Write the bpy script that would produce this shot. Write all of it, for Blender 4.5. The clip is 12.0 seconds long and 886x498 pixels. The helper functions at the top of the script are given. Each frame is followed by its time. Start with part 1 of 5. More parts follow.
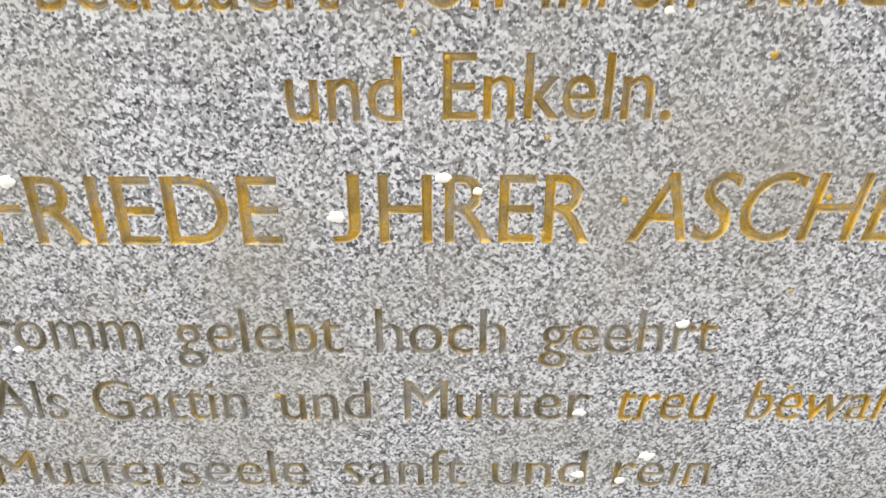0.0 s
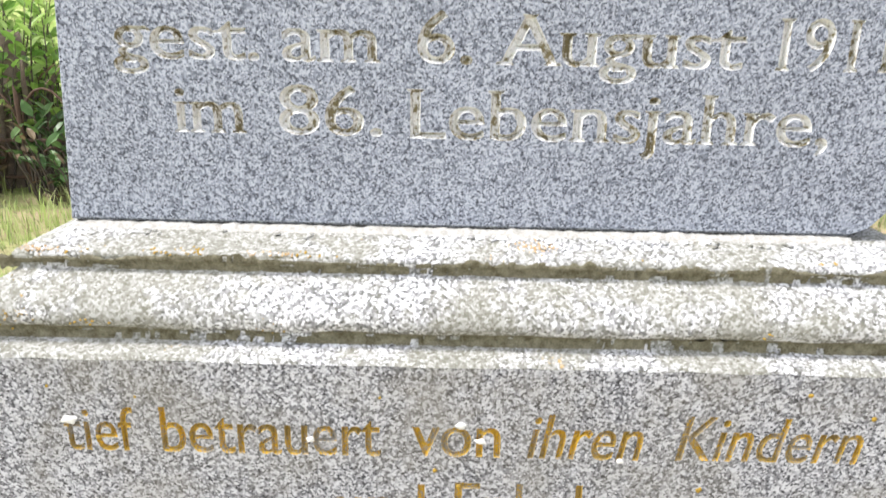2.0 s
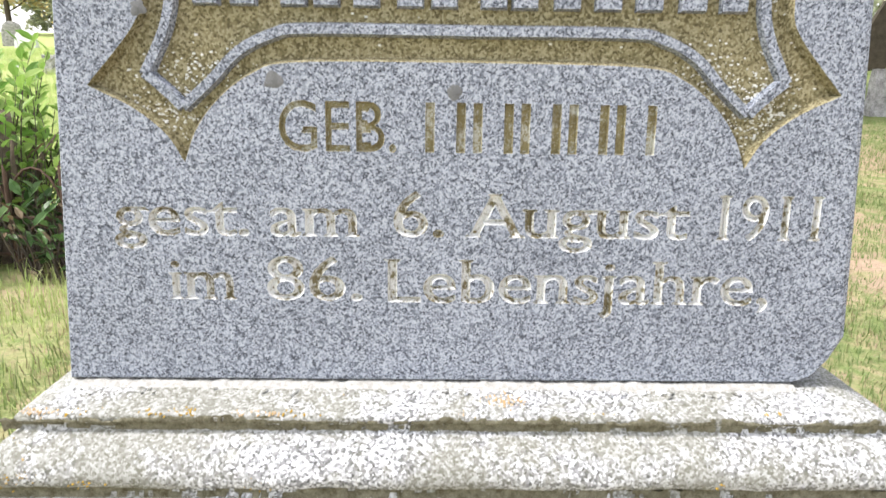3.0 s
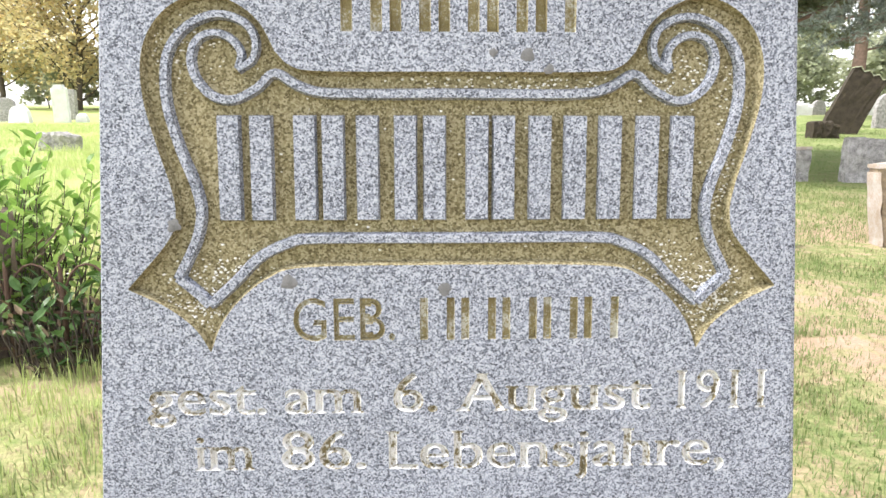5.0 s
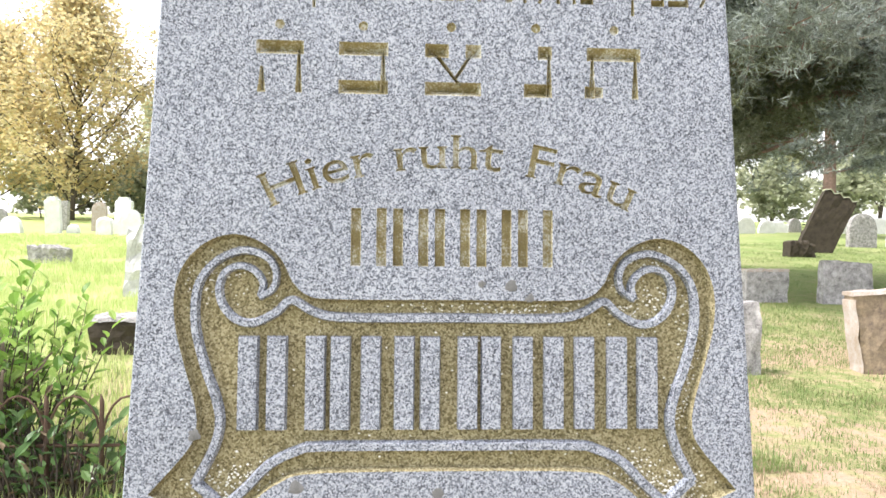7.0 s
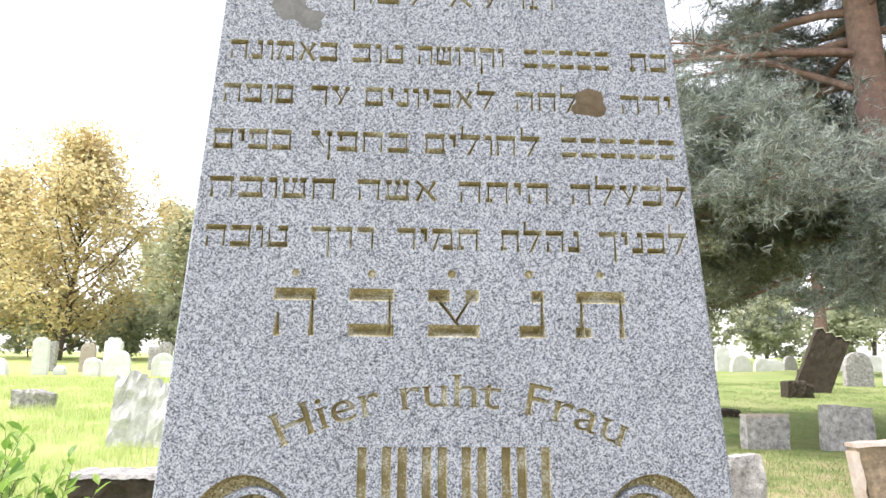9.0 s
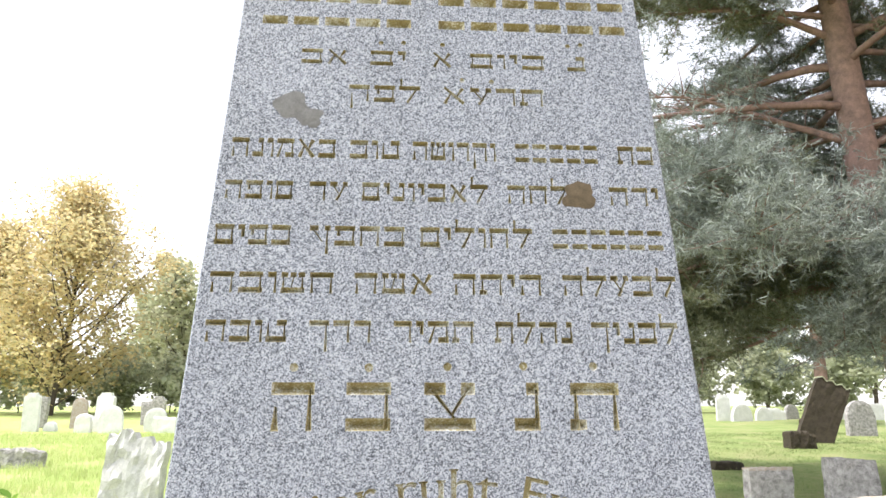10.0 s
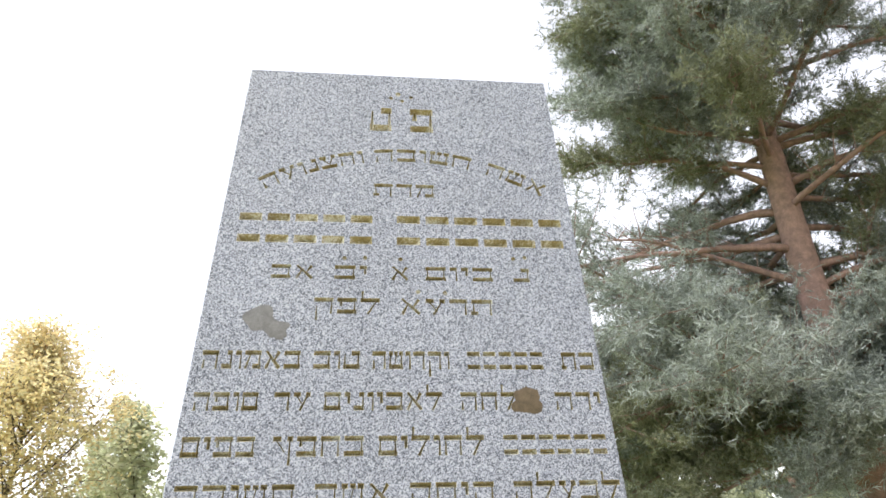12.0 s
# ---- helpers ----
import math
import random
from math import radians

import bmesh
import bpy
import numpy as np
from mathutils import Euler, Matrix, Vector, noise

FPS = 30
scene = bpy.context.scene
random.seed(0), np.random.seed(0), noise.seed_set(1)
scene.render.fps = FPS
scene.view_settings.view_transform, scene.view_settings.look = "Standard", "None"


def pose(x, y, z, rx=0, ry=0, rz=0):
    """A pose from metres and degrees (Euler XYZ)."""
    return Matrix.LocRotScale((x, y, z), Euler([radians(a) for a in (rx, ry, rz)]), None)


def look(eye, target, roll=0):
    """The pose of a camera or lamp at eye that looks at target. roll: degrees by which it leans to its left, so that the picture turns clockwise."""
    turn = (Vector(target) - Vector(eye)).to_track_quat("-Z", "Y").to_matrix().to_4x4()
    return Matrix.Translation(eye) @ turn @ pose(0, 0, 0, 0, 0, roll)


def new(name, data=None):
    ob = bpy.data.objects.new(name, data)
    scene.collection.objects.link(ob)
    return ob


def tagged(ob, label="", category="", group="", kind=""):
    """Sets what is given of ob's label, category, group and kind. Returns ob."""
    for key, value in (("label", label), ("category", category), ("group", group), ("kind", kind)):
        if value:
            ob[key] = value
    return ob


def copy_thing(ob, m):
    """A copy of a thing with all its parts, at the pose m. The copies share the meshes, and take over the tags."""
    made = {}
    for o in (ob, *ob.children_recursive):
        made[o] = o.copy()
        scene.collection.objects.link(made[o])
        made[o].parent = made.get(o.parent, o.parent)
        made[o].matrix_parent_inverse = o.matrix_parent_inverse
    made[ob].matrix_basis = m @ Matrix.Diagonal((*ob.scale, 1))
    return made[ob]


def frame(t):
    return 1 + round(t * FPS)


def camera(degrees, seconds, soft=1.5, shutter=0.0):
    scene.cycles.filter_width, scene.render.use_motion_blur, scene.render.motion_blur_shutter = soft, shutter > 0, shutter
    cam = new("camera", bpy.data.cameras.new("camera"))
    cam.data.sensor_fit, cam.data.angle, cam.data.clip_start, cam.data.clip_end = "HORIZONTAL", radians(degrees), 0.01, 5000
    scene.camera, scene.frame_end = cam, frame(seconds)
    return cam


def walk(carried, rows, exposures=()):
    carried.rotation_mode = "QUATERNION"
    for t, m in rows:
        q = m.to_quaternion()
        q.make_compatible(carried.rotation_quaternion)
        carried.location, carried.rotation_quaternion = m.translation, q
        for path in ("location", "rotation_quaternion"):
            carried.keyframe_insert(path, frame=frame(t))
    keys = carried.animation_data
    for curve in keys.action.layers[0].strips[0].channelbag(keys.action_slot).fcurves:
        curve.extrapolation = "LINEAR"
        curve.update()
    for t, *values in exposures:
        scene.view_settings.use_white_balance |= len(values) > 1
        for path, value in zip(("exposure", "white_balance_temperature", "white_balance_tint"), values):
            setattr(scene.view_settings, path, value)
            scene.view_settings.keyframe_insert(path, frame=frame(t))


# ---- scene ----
cam = camera(65.8, 12.0, soft=1.5, shutter=0.2)
METRES, EYE, TILT, LEAN, TURN = 0.85, 0.52, -28.5, 0.0, 0.0
ROWS = [
    (0.0, 0.0, 0.0, 0.0, -0.0, 0.0, -0.0),
    (0.5, -0.0064, -0.0319, 0.0465, -0.99, 0.98, -0.46),
    (1.0, -0.0121, -0.0855, 0.0977, -1.28, 1.86, -0.91),
    (1.5, -0.0153, -0.1223, 0.1701, -0.63, 4.33, -1.58),
    (2.0, -0.0128, -0.1689, 0.235, -0.04, 7.28, -1.27),
    (2.5, -0.0073, -0.2062, 0.2778, -0.42, 9.6, -0.95),
    (3.0, -0.0052, -0.232, 0.3197, -1.11, 11.47, -0.39),
    (3.5, -0.0086, -0.2782, 0.3638, -1.03, 13.72, 0.12),
    (5.5, -0.0105, -0.3637, 0.4175, -2.15, 18.0, 0.74),
    (6.0, -0.0158, -0.3946, 0.4377, -2.6, 20.34, 0.5),
    (6.5, -0.0166, -0.4396, 0.4579, -2.57, 23.11, 0.53),
    (7.0, -0.0216, -0.4678, 0.4765, -2.91, 25.86, 0.78),
    (7.5, -0.0259, -0.4952, 0.4967, -2.88, 29.04, 0.98),
    (9.5, -0.0371, -0.596, 0.5631, -3.41, 39.34, 1.42),
    (10.0, -0.0366, -0.621, 0.5772, -3.25, 41.34, 1.78),
    (10.5, -0.0329, -0.6494, 0.5857, -3.47, 43.83, 2.36),
    (11.0, -0.0305, -0.6838, 0.5887, -3.96, 46.65, 3.02),
    (11.5, -0.0263, -0.7183, 0.5884, -3.83, 49.63, 3.57),
    (12.0, -0.027, -0.7481, 0.5899, -4.65, 52.63, 4.05),
]
EXPOSURES = [(0.0, 1.52, 6400, 13), (2.5, 1.46, 6350, 12.7), (3.5, 1.47, 6400, 13.5), (5.5, 1.73, 6450, 14.2), (7.5, 1.7, 6450, 14.2), (10.5, 1.58, 6450, 14), (12.0, 1.56, 6480, 13.8)]
walk(cam, [(t, pose(0, 0, EYE, TILT, LEAN, TURN) @ pose(METRES * x, METRES * y, METRES * z, 90 + pitch, roll, yaw)) for t, x, y, z, yaw, pitch, roll in ROWS], EXPOSURES)
from mathutils import geometry

# ---- world and light ----
world = bpy.data.worlds.new("overcast_sky")
scene.world = world
world.use_nodes = True
wn, wl = world.node_tree.nodes, world.node_tree.links
sky = wn.new("ShaderNodeTexSky")
sky.sky_type = "NISHITA"
sky.sun_disc = False
sky.sun_elevation, sky.sun_rotation = radians(60), radians(-97)
sky.air_density, sky.dust_density = 1.0, 1.0
hsv = wn.new("ShaderNodeHueSaturation")
hsv.inputs["Saturation"].default_value = 0.22
wl.new(sky.outputs["Color"], hsv.inputs["Color"])
wl.new(hsv.outputs["Color"], wn["Background"].inputs["Color"])
wn["Background"].inputs["Strength"].default_value = 0.15

sun_data = bpy.data.lights.new("sun", "SUN")
sun_data.energy, sun_data.angle, sun_data.color = 2.0, radians(14), (1.0, 0.96, 0.9)
sun = new("sun", sun_data)
sun.matrix_world = look((0, 0, 0), (0.48, 0.06, -0.87))


# ---- materials ----
class Nodes:
    """A short way to write node materials."""

    def __init__(self, name):
        self.m = bpy.data.materials.new(name)
        self.m.use_nodes = True
        self.t = self.m.node_tree
        self.bsdf = self.t.nodes["Principled BSDF"]
        self.co = self.t.nodes.new("ShaderNodeTexCoord").outputs["Object"]

    def add(self, kind, **values):
        n = self.t.nodes.new(kind)
        for k, v in values.items():
            setattr(n, k, v)
        return n

    def put(self, socket, value):
        if isinstance(value, bpy.types.NodeSocket):
            self.t.links.new(value, socket)
        else:
            socket.default_value = value

    def noise(self, scale, detail=3.0, rough=0.6, vec=None, distort=0.0):
        n = self.add("ShaderNodeTexNoise")
        self.put(n.inputs["Vector"], vec or self.co)
        n.inputs["Scale"].default_value, n.inputs["Detail"].default_value = scale, detail
        n.inputs["Roughness"].default_value, n.inputs["Distortion"].default_value = rough, distort
        return n.outputs["Fac"]

    def cells(self, scale, vec=None):
        n = self.add("ShaderNodeTexVoronoi")
        self.put(n.inputs["Vector"], vec or self.co)
        n.inputs["Scale"].default_value = scale
        return n.outputs["Color"], n.outputs["Distance"]

    def ramp(self, fac, *stops, smooth=True):
        n = self.add("ShaderNodeValToRGB")
        n.color_ramp.interpolation = "LINEAR" if smooth else "CONSTANT"
        e = n.color_ramp.elements
        while len(e) < len(stops):
            e.new(0.5)
        for el, (p, c) in zip(e, stops):
            el.position = p
            el.color = (c, c, c, 1) if isinstance(c, (int, float)) else (*c, 1)
        self.put(n.inputs["Fac"], fac)
        return n.outputs["Color"]

    def mix(self, fac, a, b, how="MIX"):
        n = self.add("ShaderNodeMix", data_type="RGBA", blend_type=how)
        self.put(n.inputs["Factor"], fac)
        for s, v in ((n.inputs[6], a), (n.inputs[7], b)):
            self.put(s, (*v, 1) if isinstance(v, tuple) else v)
        return n.outputs[2]

    def math(self, op, a, b=0.0):
        n = self.add("ShaderNodeMath", operation=op)
        self.put(n.inputs[0], a), self.put(n.inputs[1], b)
        return n.outputs[0]

    def done(self, colour, rough=0.8, bump=None, depth=0.001, strength=0.6, spec=0.3):
        self.put(self.bsdf.inputs["Base Color"], (*colour, 1) if isinstance(colour, tuple) else colour)
        self.put(self.bsdf.inputs["Roughness"], rough)
        self.bsdf.inputs["Specular IOR Level"].default_value = spec
        if bump is not None:
            b = self.add("ShaderNodeBump")
            b.inputs["Distance"].default_value, b.inputs["Strength"].default_value = depth, strength
            self.put(b.inputs["Height"], bump)
            self.t.links.new(b.outputs["Normal"], self.bsdf.inputs["Normal"])
        return self.m


def granite(name, dark, mid, light, stain=None, amount=0.0, grain=420, rust=0.0, rough=0.6, relief=0.0007, sharp=0.24):
    """Speckled granite: crystals of three tones, cloudy weathering and, where given, lichen stains."""
    k = Nodes(name)
    warp = k.add("ShaderNodeVectorMath", operation="MULTIPLY_ADD")
    nz = k.add("ShaderNodeTexNoise")
    k.put(nz.inputs["Vector"], k.co)
    nz.inputs["Scale"].default_value = grain * 0.9
    k.put(warp.inputs[0], nz.outputs["Color"])
    warp.inputs[1].default_value = (0.0011, 0.0011, 0.0011)
    k.put(warp.inputs[2], k.co)
    col, _ = k.cells(grain, warp.outputs[0])
    sep = k.add("ShaderNodeSeparateColor")
    k.put(sep.inputs[0], col)
    cluster = k.noise(grain * 0.3, 4, 0.7)
    tone = k.math("ADD", k.math("MULTIPLY", sep.outputs[0], 0.72), k.math("MULTIPLY", k.math("SUBTRACT", cluster, 0.5), 0.6))
    c = k.ramp(tone, (0.0, dark), (0.16, tuple(0.5 * (a + b) for a, b in zip(dark, mid))), (0.32, mid), (0.62, light))
    cloud = k.noise(9, 5, 0.65)
    c = k.mix(0.35, c, k.ramp(cloud, (0.3, 0.62), (0.7, 1.0)), "MULTIPLY")
    if stain:
        m = k.ramp(k.math("ADD", k.noise(7, 6, 0.7, distort=0.4), k.math("MULTIPLY", k.noise(120, 3, 0.7), 0.25)), (0.62 - amount * 0.3, 0.0), (0.62 + sharp - amount * 0.3, min(1.0, 0.45 + amount * 0.5)))
        c = k.mix(m, c, stain)
    if rust:
        m = k.ramp(k.math("ADD", k.noise(24, 6, 0.75), k.math("MULTIPLY", k.noise(260, 2), 0.2)), (0.83 - rust, 0.0), (0.87 - rust, 0.75))
        c = k.mix(m, c, (0.42, 0.26, 0.05))
    return k.done(c, rough, k.math("ADD", tone, k.math("MULTIPLY", k.noise(60, 4), 0.6)), relief, 0.55)


M_SHAFT = granite("blue_grey_granite", (0.045, 0.051, 0.066), (0.22, 0.242, 0.29), (0.415, 0.441, 0.5), grain=790)
M_BASE = granite("weathered_grey_granite", (0.035, 0.035, 0.04), (0.25, 0.253, 0.268), (0.56, 0.565, 0.585), (0.22, 0.205, 0.165), 0.2, 660, 0.02, 0.8)
M_MOULD = granite("lichened_pale_granite", (0.1, 0.1, 0.095), (0.34, 0.34, 0.34), (0.74, 0.745, 0.76), (0.2, 0.195, 0.145), 0.33, 560, 0.045, 0.85, 0.0012, 0.12)


def groove(name, paint, bare, share, grain=300.0, olive=None, relief=0.0006):
    """Floor and walls of a cut letter: paint or lichen, flaked off to bare stone."""
    k = Nodes(name)
    m = k.ramp(k.math("ADD", k.math("MULTIPLY", k.noise(grain, 3, 0.7), 0.6), k.math("MULTIPLY", k.noise(28, 4, 0.7), 0.5)), (0.55 + share - 0.5, 0.0), (0.62 + share - 0.5, 1.0))
    c = k.mix(m, paint, bare)
    if olive:
        c = k.mix(k.ramp(k.noise(40, 4, 0.7), (0.45, 0.0), (0.6, 0.8)), c, olive)
    c = k.mix(0.5, c, k.ramp(k.noise(1100, 2), (0.35, 0.45), (0.6, 1.0)), "MULTIPLY")
    return k.done(c, 0.8, k.noise(420, 4, 0.75), relief, 0.8)


M_GOLD = groove("worn_ochre_gilding", (0.66, 0.41, 0.035), (0.36, 0.34, 0.3), 0.47, 700, (0.33, 0.23, 0.06), 0.0016)
M_GOLDWORN = groove("faded_gilding", (0.5, 0.34, 0.07), (0.37, 0.365, 0.35), 0.43, 700, (0.19, 0.165, 0.1), 0.0016)
M_CUT = groove("lichened_cut", (0.33, 0.285, 0.15), (0.62, 0.62, 0.56), 0.49, 420, (0.22, 0.18, 0.08), 0.001)
M_PALE = groove("pale_lichen_cut", (0.76, 0.76, 0.74), (0.22, 0.185, 0.1), 0.5, 260, None, 0.001)
M_OLIVE = granite("olive_lichen_field", (0.1, 0.083, 0.04), (0.222, 0.19, 0.1), (0.36, 0.322, 0.2), grain=620, rough=0.9, relief=0.0022)


def simple(name, a, b, scale, rough=0.85, depth=0.004, fine=6.0, spec=0.25):
    """Two tones mixed by a coarse and a fine noise, with a relief."""
    k = Nodes(name)
    n = k.math("ADD", k.math("MULTIPLY", k.noise(scale, 5, 0.65), 0.6), k.math("MULTIPLY", k.noise(scale * fine, 4, 0.7), 0.4))
    return k.done(k.mix(k.ramp(n, (0.36, 0.0), (0.64, 1.0)), a, b), rough, n, depth, 0.7, spec)


def leafy(name, a, b, c, through_light=0.35, rough=0.55):
    """Leaves: each clump of its own tone, some light coming through."""
    k = Nodes(name)
    rnd = k.add("ShaderNodeNewGeometry").outputs["Random Per Island"]
    col = k.ramp(rnd, (0.0, a), (0.5, b), (1.0, c))
    big = k.noise(0.9, 3)
    col = k.mix(0.5, col, k.ramp(big, (0.3, 0.66), (0.7, 1.0)), "MULTIPLY")
    m = k.done(col, rough, spec=0.25)
    tr = k.add("ShaderNodeBsdfTranslucent")
    k.put(tr.inputs["Color"], col)
    mix = k.add("ShaderNodeMixShader")
    mix.inputs[0].default_value = through_light
    k.put(mix.inputs[1], k.bsdf.outputs[0]), k.put(mix.inputs[2], tr.outputs[0])
    k.put(k.t.nodes["Material Output"].inputs["Surface"], mix.outputs[0])
    return m


M_WHITE = simple("white_limestone", (0.72, 0.72, 0.7), (0.56, 0.56, 0.54), 5, 0.9)
M_PALEGREY = simple("pale_grey_stone", (0.62, 0.62, 0.6), (0.36, 0.355, 0.34), 7, 0.9, 0.006)
M_STUMP = simple("weathered_stump_wood", (0.27, 0.21, 0.16), (0.12, 0.09, 0.07), 25, 0.95, 0.012)
M_GREYSTONE = simple("lichen_grey_stone", (0.5, 0.48, 0.46), (0.12, 0.115, 0.11), 13, 0.9, 0.006)
M_SAND = simple("tan_sandstone", (0.36, 0.28, 0.18), (0.13, 0.1, 0.075), 7, 0.9, 0.006)
M_SANDFACE = simple("flaked_sandstone", (0.46, 0.43, 0.4), (0.33, 0.25, 0.18), 12, 0.9, 0.006)
M_BROWN = simple("dark_brown_stone", (0.07, 0.056, 0.038), (0.03, 0.025, 0.019), 8, 0.9, 0.006)
M_MOSS = simple("moss_cap", (0.3, 0.33, 0.16), (0.36, 0.36, 0.3), 10, 0.95, 0.006)
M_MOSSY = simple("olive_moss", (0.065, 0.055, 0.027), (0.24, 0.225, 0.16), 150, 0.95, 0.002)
M_RUST = simple("rusty_iron", (0.07, 0.04, 0.026), (0.14, 0.09, 0.065), 60, 0.8, 0.001)
M_BARK = simple("grey_brown_bark", (0.13, 0.105, 0.085), (0.06, 0.048, 0.04), 14, 0.95, 0.01)
M_PINEBARK = simple("orange_pine_bark", (0.31, 0.2, 0.165), (0.14, 0.1, 0.085), 10, 0.9, 0.01)
M_STAIN = simple("grey_lichen_stain", (0.12, 0.12, 0.12), (0.19, 0.19, 0.19), 120, 0.9, 0.0006)
M_STAINB = simple("brown_lichen_stain", (0.07, 0.055, 0.035), (0.13, 0.1, 0.065), 120, 0.9, 0.0006)
M_DROP = simple("white_lichen_crust", (0.8, 0.8, 0.78), (0.66, 0.66, 0.62), 200, 0.9, 0.0006)
M_ORANGE = simple("orange_lichen_crust", (0.4, 0.24, 0.07), (0.44, 0.36, 0.26), 260, 0.9, 0.0006)
M_OCHRE = simple("yellow_ochre_lichen", (0.44, 0.28, 0.03), (0.24, 0.16, 0.04), 420, 0.9, 0.0008)
M_MORTAR = simple("pale_old_mortar", (0.5, 0.49, 0.46), (0.27, 0.26, 0.23), 260, 0.95, 0.001)
M_GAP = simple("damp_mortar", (0.05, 0.045, 0.04), (0.09, 0.085, 0.075), 90, 0.95, 0.002)
M_WALL = simple("pale_plaster", (0.52, 0.44, 0.38), (0.44, 0.38, 0.34), 3, 0.9)
M_ROOF = simple("roof_tiles", (0.2, 0.1, 0.07), (0.14, 0.08, 0.06), 4, 0.9)
M_BUSH = leafy("bush_leaves", (0.13, 0.26, 0.05), (0.27, 0.43, 0.09), (0.46, 0.6, 0.2), 0.45, 0.4)
M_IVY = leafy("ivy_leaves", (0.05, 0.105, 0.035), (0.09, 0.17, 0.05), (0.16, 0.25, 0.09), 0.25, 0.35)
M_DEAD = leafy("dead_leaves", (0.12, 0.08, 0.045), (0.2, 0.14, 0.085), (0.27, 0.21, 0.13), 0.2)
# grass in a shaded and a sunlit tone: the light is put into the colours
M_GRASS = leafy("shade_toned_grass_blades", (0.17, 0.25, 0.08), (0.24, 0.32, 0.11), (0.34, 0.37, 0.18), 0.4)
M_SUNMEADOW = leafy("sun_toned_meadow_blades", (0.4, 0.5, 0.16), (0.5, 0.6, 0.22), (0.6, 0.62, 0.3), 0.45)
M_STRAW = leafy("dry_grass", (0.34, 0.26, 0.16), (0.26, 0.28, 0.12), (0.4, 0.31, 0.2), 0.3)
M_YELLOW = leafy("autumn_leaves", (0.67, 0.52, 0.26), (0.71, 0.6, 0.35), (0.57, 0.53, 0.33), 0.62)
# far greens: distance haze is put into the leaf colours as paler tones
M_HAZYCROWN = leafy("haze_paled_tree_leaves", (0.5, 0.53, 0.36), (0.58, 0.6, 0.4), (0.62, 0.61, 0.42), 0.55)
M_HAZYSHRUB = leafy("haze_paled_shrub_leaves", (0.36, 0.39, 0.27), (0.44, 0.47, 0.32), (0.5, 0.52, 0.36), 0.5)
M_NEEDLE = leafy("blue_green_needles", (0.15, 0.175, 0.145), (0.245, 0.28, 0.245), (0.39, 0.44, 0.41), 0.33, 0.5)
M_OLDNEEDLE = leafy("olive_green_needles", (0.12, 0.135, 0.075), (0.19, 0.21, 0.13), (0.28, 0.3, 0.2), 0.3, 0.5)

k = Nodes("meadow_soil")
sides = k.add("ShaderNodeSeparateXYZ")
k.put(sides.inputs[0], k.co)
dry = k.ramp(k.math("ADD", k.math("MULTIPLY", sides.outputs[0], 0.12), 0.5), (0.1, 0.0), (0.42, 1.0))
dry = k.math("MULTIPLY", dry, k.ramp(k.math("MULTIPLY", sides.outputs[1], 0.1), (0.5, 1.0), (0.85, 0.1)))
patch = k.math("ADD", k.math("MULTIPLY", k.noise(0.9, 5, 0.65), 0.55), k.math("MULTIPLY", k.noise(9, 5, 0.7), 0.45))
lush = k.ramp(patch, (0.36, (0.33, 0.46, 0.12)), (0.5, (0.42, 0.5, 0.18)), (0.62, (0.46, 0.44, 0.22)))
# darker greens for x > 0: the pines' shade is painted into the ground colour
painted_shade = k.ramp(patch, (0.38, (0.17, 0.25, 0.075)), (0.5, (0.25, 0.32, 0.11)), (0.62, (0.33, 0.34, 0.16)))
lush = k.mix(k.ramp(k.math("ADD", k.math("MULTIPLY", sides.outputs[0], 0.12), 0.5), (0.55, 0.0), (0.8, 1.0)), lush, painted_shade)
worn = k.ramp(patch, (0.4, (0.24, 0.3, 0.11)), (0.47, (0.4, 0.37, 0.19)), (0.54, (0.5, 0.37, 0.26)))
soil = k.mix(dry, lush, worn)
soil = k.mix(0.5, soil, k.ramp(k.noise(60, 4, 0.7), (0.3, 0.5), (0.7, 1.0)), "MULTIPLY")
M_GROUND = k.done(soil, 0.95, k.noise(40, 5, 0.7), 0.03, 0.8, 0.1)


# ---- building blocks ----
def mesh_of(name, verts, faces, material, smooth=False):
    me = bpy.data.meshes.new(name)
    me.from_pydata([tuple(map(float, v)) for v in verts], [], [tuple(map(int, f)) for f in faces])
    me.materials.append(material)
    if smooth:
        me.polygons.foreach_set("use_smooth", [True] * len(me.polygons))
    me.update()
    return me


def piece(name, verts, faces, material, parent=None, label="", smooth=False):
    """One mesh object, as a part of its parent where there is one."""
    ob = new(name, mesh_of(name, verts, faces, material, smooth))
    ob.parent = parent
    return tagged(ob, label)


def part(name, bm, material, parent=None, label="", smooth=False):
    """Links a bmesh as one mesh object under a thing or a part."""
    me = bpy.data.meshes.new(name)
    bm.to_mesh(me)
    bm.free()
    me.materials.append(material)
    if smooth:
        me.polygons.foreach_set("use_smooth", [True] * len(me.polygons))
    ob = new(name, me)
    ob.parent = parent
    return tagged(ob, label)


def thing(name, at, label, category, group="", turn=0, lean=(0, 0)):
    ob = new(name)
    ob.empty_display_size = 0.1
    ob.matrix_world = pose(*at, lean[0], lean[1], turn)
    return tagged(ob, label, category, group)


def rise(x, y):
    """The ground's height."""
    h = 0.02 * min(max(y - 4.0, 0.0), 42.0)
    return h + 0.035 * noise.noise((x * 0.35, y * 0.35, 0.0)) * min(1.0, max(0.0, math.hypot(x, y - 0.4) - 0.5))


